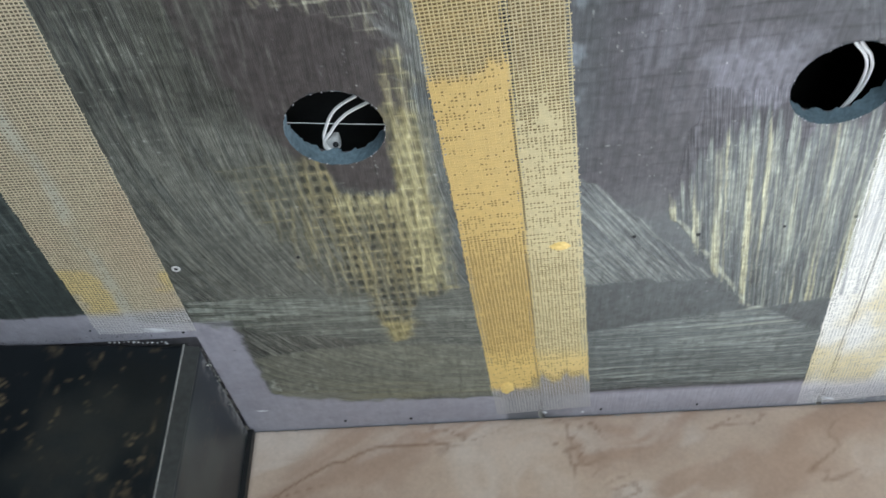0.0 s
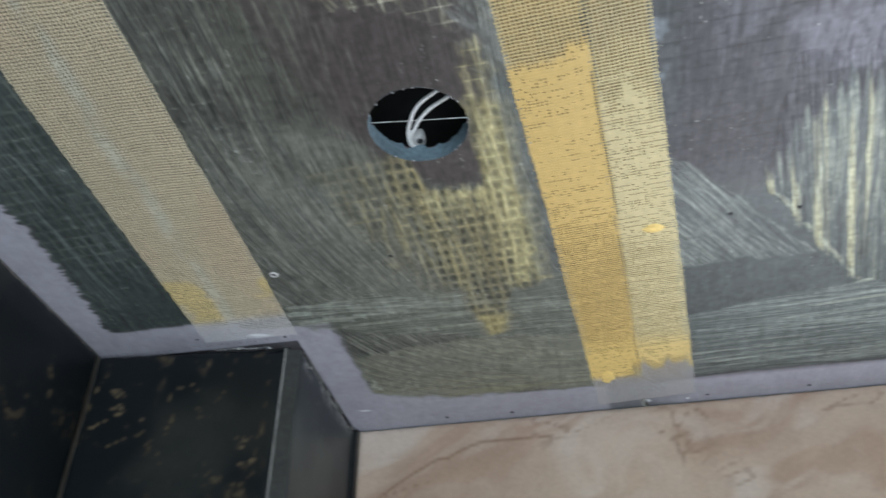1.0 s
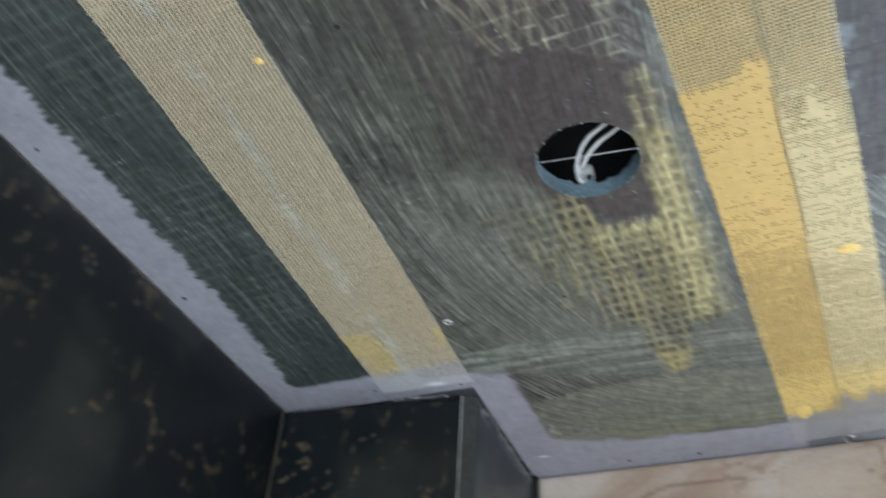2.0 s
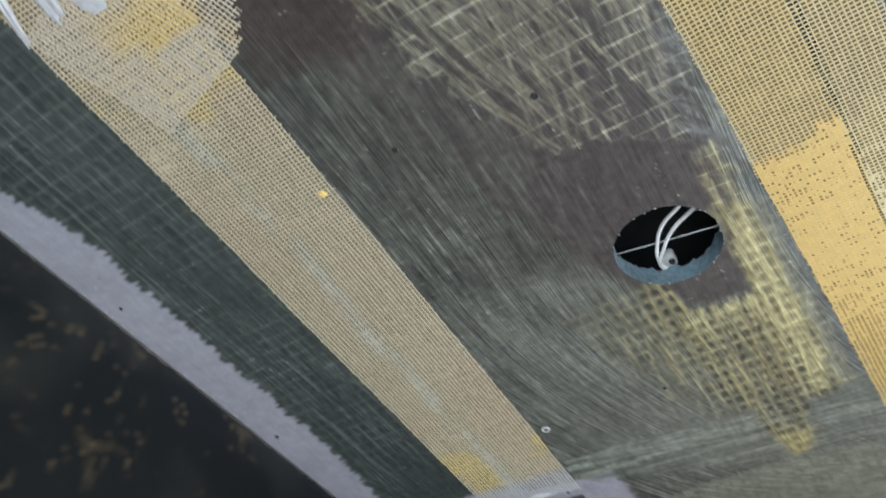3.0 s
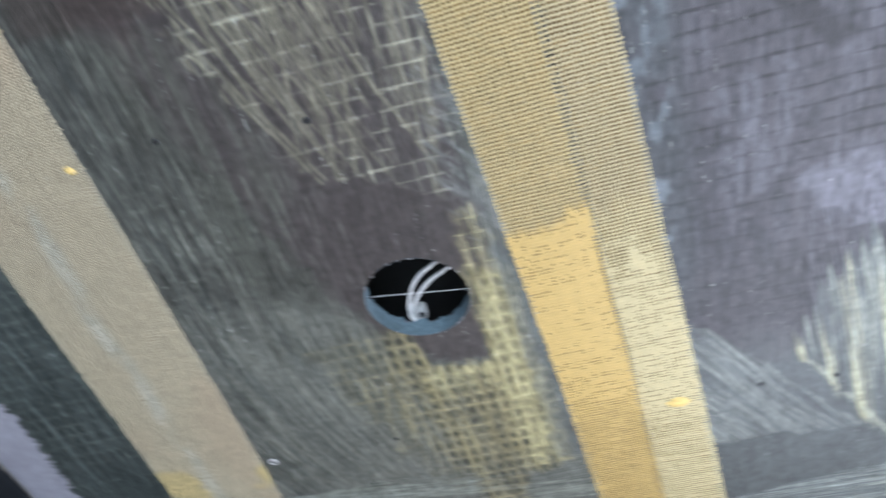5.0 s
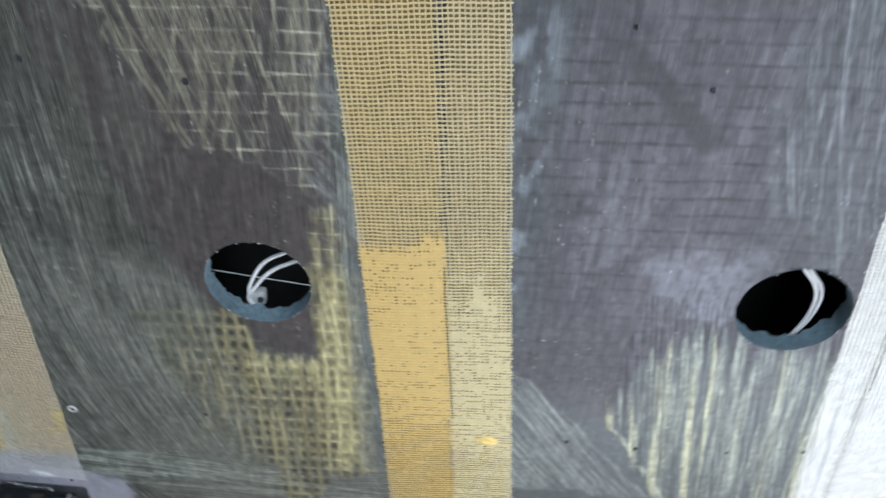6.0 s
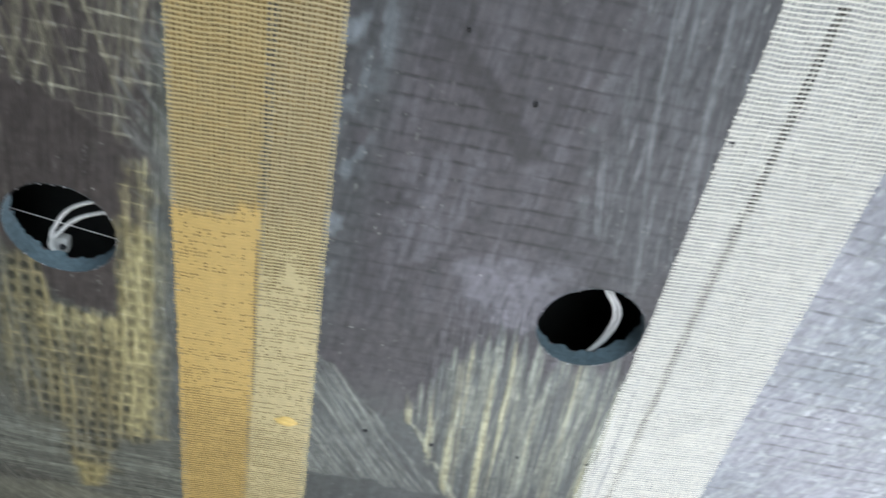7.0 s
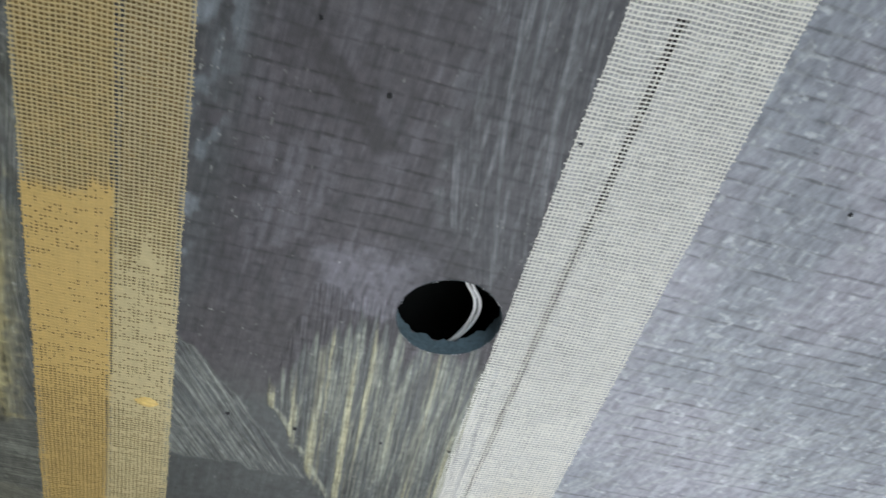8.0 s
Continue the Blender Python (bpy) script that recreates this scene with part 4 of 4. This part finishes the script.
    shut = fill(fx, fy, V[:-1, :-1]) + 0.42 * (vn(np.floor(CU), np.floor(CV), seed + 7) - 0.5) + 0.22 * (fbm(CU * 0.9, CV * 0.35, seed + 8, 2) - 0.5) + 0.44 * (vn(np.floor(CU), CV * 0.10, seed + 11) - 0.5)
    stay = gap > 0.74 * (1.0 - shut) + 0.10 * (vn(CU * 3, CV * 3, seed + 9) - 0.5)
    stay &= shut > 0.06
    if cut:
        stay &= cut(fx, fy)
    lev = 0.00026 + 0.00008 * (fbm(x * 300, y * 300, seed + 10, 2) - 0.5)
    P = np.stack((x - p0[0], y - p0[1], -(lev + z)), -1)
    t_col, f_col = tone(x, y, V)
    c = np.concatenate((f_col, np.full(x.shape + (1,), 0.35)), -1)
    me = sheet(vs, us, stay, P, c, "compound", TAPE)
    link(tagged(new("compound", me), "dried compound filling the meshes", kind="stuff"), tape)
    return tape


def tint(*stops):
    """Mixes colours: a base, then (mask, colour) pairs."""
    rgb = np.broadcast_to(np.array(stops[0]), np.shape(stops[1][0]) + (3,))
    for m, c in stops[1:]:
        m = np.clip(m, 0, 1)[..., None]
        rgb = rgb * (1 - m) + np.array(c) * m
    return rgb


def fill_1(x, y, v):
    f = 0.20 + 0.24 * ss(-0.10, 0.16, y) + 0.12 * ss(0.10, 0.2, y) - 0.6 * ss(0.226, 0.240, y)
    f = f + 0.4 * ss(0.10, 0.02, np.abs(v - 0.44 + 0.10 * fbm(y * 20, v * 0, 201))) * ss(-0.22, -0.1, y) * ss(0.3, 0.6, fbm(y * 30, v * 6, 207))
    return f + 0.45 * ss(0.4, 0.7, fbm(x * 40, y * 25, 202)) * ss(-0.15, -0.2, y) + 0.25 * (fbm(x * 30, y * 14, 203) - 0.5)


def tone_1(x, y, v):
    warm = ss(0.45, 0.7, fbm(x * 18, y * 9, 204))
    end = ss(0.205, 0.222, y)
    yellow = ss(0.55, 0.7, fbm(x * 30, y * 30, 205)) * ss(0.10, 0.16, y) + ss(0.45, 0.65, fbm(x * 34, y * 26, 206)) * ss(-0.17, -0.22, y)
    mid = ss(0.11, 0.02, np.abs(v - 0.46 + 0.10 * fbm(y * 20, v * 0, 201))) * ss(-0.23, -0.2, y) * 0.6 * ss(0.25, 0.6, fbm(y * 30, v * 6, 207))
    t = tint((0.58, 0.50, 0.35), (warm * 0.6, (0.58, 0.46, 0.32)), (yellow * 0.8, (0.72, 0.56, 0.24)), (mid, (0.52, 0.53, 0.46)), (end * 0.9, (0.50, 0.50, 0.54)))
    return t, t * 0.88


def fill_2(x, y, v):
    ragged = 0.034 * (fbm(v * 14, y * 0, 211, 3) - 0.5)
    left = ss(0.59, 0.55, v + 0.18 * (y + 0.016))
    top = ss(-0.034, -0.022, y + ragged)
    f_l = 0.40 + top * (0.56 - 0.40 * ss(0.10, 0.17, y) + 0.40 * ss(0.29, 0.35, y + ragged)) - 1.2 * ss(0.374, 0.386, y + 2.0 * ragged)
    f_r = 0.24 + ss(-0.005, 0.03, y + ragged * 2) * (0.60 - 0.26 * ss(0.12, 0.2, y) + 0.34 * ss(0.30, 0.34, y)) - 1.2 * ss(0.355, 0.37, y + ragged)
    f_r = f_r - 0.35 * ss(0.86, 0.95, v) * ss(0.06, 0.0, y)
    column = (np.floor((0.558 - 0.18 * (y + 0.016)) * 32) + 0.5) / 32    # one open column of meshes over the seam
    slit = (np.abs(v - column) < 0.5 / 32) * ss(-0.12, -0.08, y) * (1 - 0.5 * ss(0.17, 0.22, y)) * ss(0.12, 0.25, vn(y * 45, y * 0, 213))
    return f_l * left + f_r * (1 - left) - 1.3 * slit


def tone_2(x, y, v):
    ragged = 0.034 * (fbm(v * 14, y * 0, 211, 3) - 0.5)
    left = ss(0.59, 0.55, v + 0.18 * (y + 0.016))
    rich = ss(-0.036, -0.024, y + ragged) * ss(0.39, 0.378, y + 2 * ragged)
    end = ss(0.365, 0.378, y + ragged)
    t = tint((0.56, 0.445, 0.22), ((1 - left) * 0.6, (0.53, 0.45, 0.275)), (rich * left * 0.9, (0.63, 0.43, 0.140)), (rich * (1 - left) * 0.75, (0.62, 0.52, 0.28)),
             (rich * ss(0.14, 0.18, y) * ss(0.32, 0.26, y) * 0.4 * left, (0.52, 0.36, 0.13)), (ss(0.3, 0.34, y) * rich * 0.7, (0.74, 0.53, 0.18)), (end * (1 - left * ss(0.395, 0.38, y)), (0.42, 0.40, 0.40)))
    worn = (1 - rich)[..., None]
    return t, t * 0.95 * (1 - worn) + np.array((0.36, 0.245, 0.09)) * worn * (1 - end[..., None]) + t * worn * end[..., None]


def fill_3(x, y, v):
    column = (np.floor((0.333 - 0.134 * (y + 0.33)) * 32) + 0.5) / 32
    slit = np.abs(v - column) < 0.5 / 32
    return 0.34 - 1.2 * slit + 0.16 * ss(-0.05, 0.12, y) + 0.22 * ss(0.12, 0.25, y) - 0.9 * ss(0.415, 0.43, y) + 0.14 * (fbm(x * 26, y * 14, 221) - 0.5)


def tone_3(x, y, v):
    yellow = ss(0.14, 0.30, y) * ss(0.3, 0.55, fbm(x * 22, y * 16, 223))
    t = tint((0.76, 0.74, 0.68), (yellow * 0.85, (0.66, 0.56, 0.31)), (ss(0.39, 0.42, y), (0.60, 0.58, 0.60)))
    return t, t * 0.92


def fill_4(x, y, v):
    return 0.16 + 0.4 * ss(0.42, 0.66, fbm(x * 30, y * 30, 231, 3)) * ss(-0.31, -0.27, y)


def tone_4(x, y, v):
    gold = ss(0.45, 0.65, fbm(x * 30, y * 30, 232)) * ss(0.055, 0.015, np.hypot(x + 0.180, y + 0.250)) * 0.8
    t = tint((0.55, 0.48, 0.38), (gold, (0.70, 0.50, 0.17)))
    return t, t * 0.9


joint_tape((-0.1980, -0.352), (-0.2122, 0.2470), 0.0868, 0.0862, fill_1, tone_1, "tan woven joint tape half filled with compound", 301)
joint_tape((0.0818, -0.352), (0.1445, 0.437), 0.0850, 0.0965, fill_2, tone_2, "ochre woven joint tape thickly filled with yellow compound", 331)
joint_tape((0.3695, -0.352), (0.4590, 0.446), 0.0860, 0.0960, fill_3, tone_3, "off-white woven joint tape over a dark seam", 361)
joint_tape((-0.229, -0.251), (-0.072, -0.3005), 0.086, 0.086, fill_4, tone_4, "short overlapping piece of woven joint tape", 391, z=0.0004,
           cut=lambda x, y: (x + 0.144) * 0.814 + (y + 0.236) * 0.581 < 0.002 * np.sin(y * 900))


# ---- small things on the ceiling ----
def smear(name, cx_, cy_, length, width, angle, height, mat, label, category, seed, drop=0.0):
    """A hand-thrown dab of filler with an uneven rim and ridges along its length."""
    n = 60
    us = np.linspace(-1, 1, n)
    V, U = np.meshgrid(us, us)
    c, s = math.cos(radians(angle)), math.sin(radians(angle))
    x, y = cx_ + U * length * c - V * width * s, cy_ + U * length * s + V * width * c
    r = np.hypot(U, V) + 0.5 * (fbm(U * 2.2 + 9, V * 2.2 + 9, seed, 3) - 0.5) + 0.3 * ss(0, 1, U) * (1 - ss(0.0, 0.8, 1 - np.abs(V)))
    h = height * (1 - ss(0.3, 0.95, r)) * (0.5 + vn(V * 2.2 + 3, U * 0.9 + 3, seed + 1)) + height * 0.15 * fbm(U * 6 + 5, V * 6 + 5, seed + 2)
    P = np.stack((x - cx_, y - cy_, -h - drop), -1)
    keep_ = (r < 0.93)[:-1, :-1]
    ob = new(name, sheet(us, us, keep_, P, np.ones(P.shape[:2] + (4,)), name, mat))
    ob.location = (cx_, cy_, CEIL)
    return tagged(ob, label, category)


for args in ((-0.2115, -0.324, 0.036, 0.009, 98, 0.0020, 401), (-0.193, -0.322, 0.038, 0.019, 94, 0.0026, 402), (-0.236, -0.312, 0.027, 0.0035, 106, 0.0014, 403), (-0.221, -0.338, 0.020, 0.006, 100, 0.0014, 404), (-0.181, -0.338, 0.022, 0.009, 88, 0.0016, 405)):
    smear("plaster_smear", *args[:6], PLASTER, "lumpy white plaster smear stuck on woven tape", "plaster", args[6], 0.0009)
smear("compound_dab", 0.152, 0.154, 0.009, 0.0055, 5, 0.0012, FILLER, "small raised dab of bright yellow compound", "compound", 411, 0.0005)
smear("compound_dab", -0.168, -0.130, 0.0035, 0.003, 20, 0.0010, FILLER, "small raised dab of bright yellow compound", "compound", 412, 0.0005)
smear("compound_dab", 0.107, 0.383, 0.007, 0.014, 5, 0.0006, FILLER, "thick yellow compound drip at a tape end", "compound", 413, 0.0004)
smear("plaster_smear", -0.203, 0.243, 0.014, 0.004, 8, 0.0012, PLASTER, "white plaster crumbs at the tape end", "plaster", 414, 0.0004)
smear("plaster_smear", -0.148, 0.407, 0.008, 0.0012, 4, 0.0006, PLASTER, "thin white plaster scrape on bare board", "plaster", 415, 0.0001)
smear("plaster_smear", 0.146, 0.442, 0.004, 0.002, 40, 0.0010, PLASTER, "white plaster crumbs at the tape end", "plaster", 416, 0.0001)
smear("plaster_smear", 0.186, 0.445, 0.0025, 0.002, 40, 0.0010, PLASTER, "white plaster crumbs at the tape end", "plaster", 417, 0.0001)
smear("plaster_smear", 0.440, 0.442, 0.010, 0.003, 20, 0.0010, PLASTER, "white plaster crumbs at the tape end", "plaster", 418, 0.0004)


def disc(bm, r0, z0, r1, z1, n=20):
    """A ring of faces between two circles."""
    rings = [[bm.verts.new((r * math.cos(k / n * math.tau), r * math.sin(k / n * math.tau), z)) for k in range(n)] for r, z in ((r0, z0), (r1, z1))]
    for k in range(n):
        bm.faces.new((rings[0][k], rings[0][(k + 1) % n], rings[1][(k + 1) % n], rings[1][k]))
    return rings


def screw(x, y, radius, head, core_mat, label, hollow=0.84):
    s = tagged(new("screw"), label, "screw", "screws in the ceiling boards")
    s.location = (x, y, CEIL)
    radius *= 0.62 if hollow > 0.6 else 1.0
    bm = bmesh.new()
    disc(bm, radius, 0.0004, radius * 0.94, -0.0006), disc(bm, radius * 0.94, -0.0006, radius * hollow, -0.0008), disc(bm, radius * hollow, -0.0008, radius * hollow * 0.9, -0.0004)
    part("head", bm, head, s)
    bm = bmesh.new()
    # shallow disc in a dark material: the recess's shade is put into its colour
    disc(bm, radius * hollow * 0.96, -0.00045, radius * 0.03, -0.0004)
    part("recess", bm, core_mat, s)
    return s


screw(-0.157, 0.155, 0.0038, BLOCK, SCREW, "bright countersunk screw with a dark recess", 0.5)
for x, y, r in ((0.209, 0.148, 0.0028), (0.259, 0.150, 0.0032), (-0.026, -0.129, 0.0036), (-0.112, -0.136, 0.0034), (0.244, -0.144, 0.0024),
                (0.324, 0.146, 0.0022), (0.351, -0.149, 0.0022), (0.376, 0.139, 0.0022), (-0.056, 0.149, 0.0026), (0.2, -0.175, 0.0018), (0.52, -0.156, 0.0022),
                (-0.066, 0.439, 0.0026), (0.004, 0.441, 0.0028), (0.205, 0.441, 0.0022), (0.305, 0.441, 0.0022), (-0.181, 0.249, 0.0020), (-0.353, 0.060, 0.0030), (-0.262, 0.238, 0.0018), (-0.352, -0.115, 0.002)):
    screw(x, y, r, SCREW, DARK, "small black screw sunk in grey board")


# ---- wires in the openings ----
def cable(name, points, radius, mat, parent=None, label="", category=""):
    cu = bpy.data.curves.new(name, "CURVE")
    cu.dimensions, cu.bevel_depth, cu.bevel_resolution, cu.resolution_u = "3D", radius, 3, 12
    sp = cu.splines.new("BEZIER")
    sp.bezier_points.add(len(points) - 1)
    for p, co in zip(sp.bezier_points, points):
        p.co, p.handle_left_type, p.handle_right_type = co, "AUTO", "AUTO"
    deps = bpy.context.evaluated_depsgraph_get()
    tmp = bpy.data.objects.new(name, cu)
    me = bpy.data.meshes.new_from_object(tmp.evaluated_get(deps))
    bpy.data.objects.remove(tmp)
    me.materials.clear()
    me.materials.append(mat)
    me.shade_smooth()
    ob = link(new(name, me), parent, label)
    return tagged(ob, category=category) if category else ob


lead = tagged(new("cable"), "two white wires ending in a grey terminal", "cable", "cables in the openings")
cable("wire", [(0.034, -0.016, 2.524), (0.015, -0.001, 2.519), (-0.003, 0.011, 2.518), (-0.012, 0.026, 2.518), (-0.016, 0.040, 2.518), (-0.014, 0.050, 2.519)], 0.00122, WIRE, lead)
cable("wire", [(0.042, -0.006, 2.524), (0.020, 0.007, 2.519), (0.002, 0.017, 2.5175), (-0.009, 0.030, 2.517), (-0.016, 0.046, 2.517), (-0.009, 0.051, 2.518)], 0.00122, WIRE, lead)
terminal = part("terminal", box_bm((-0.0165, 0.039, 2.518), (-0.0055, 0.050, 2.526), 0.002), BLOCK, lead, "small grey terminal block")
bm = bmesh.new()
disc(bm, 0.0022, 0, 0.0020, -0.0012), disc(bm, 0.0020, -0.0012, 0.0004, -0.0010)
clamp = part("clamp_screw", bm, SCREW, terminal)
clamp.location = (-0.0085, 0.044, 2.5178)
cable("hanger_wire", [(-0.075, 0.016, 2.518), (-0.01, 0.0245, 2.5185), (0.06, 0.032, 2.518)], 0.00035, STEEL, None, "thin bright wire stretched across the void", "wire")
lead = tagged(new("cable"), "twin white wire hanging in the void", "cable", "cables in the openings")
cable("wire", [(0.318, -0.040, 2.526), (0.334, -0.016, 2.519), (0.345, -0.002, 2.518), (0.348, 0.014, 2.518), (0.342, 0.041, 2.518), (0.332, 0.062, 2.521)], 0.00120, WIRE, lead)
cable("wire", [(0.322, -0.041, 2.527), (0.3385, -0.015, 2.519), (0.3485, -0.002, 2.518), (0.3512, 0.013, 2.518), (0.3445, 0.041, 2.519), (0.335, 0.062, 2.522)], 0.00120, WIRE, lead)

# burrs of torn fibre round the openings
for k, (hx, hy, hr) in enumerate(HOLES):
    spots = []
    for q in range(36):
        th = rnd.uniform(0, math.tau)
        spots.append(((hx + (hr + rnd.uniform(-0.0008, 0.0006)) * math.cos(th), hy + (hr + rnd.uniform(-0.0008, 0.0006)) * math.sin(th), CEIL - 0.0002), rnd.uniform(0.0002, 0.0007)))
    chips("burr", spots, PLASTER, ceiling, "torn pale fibres round an opening")
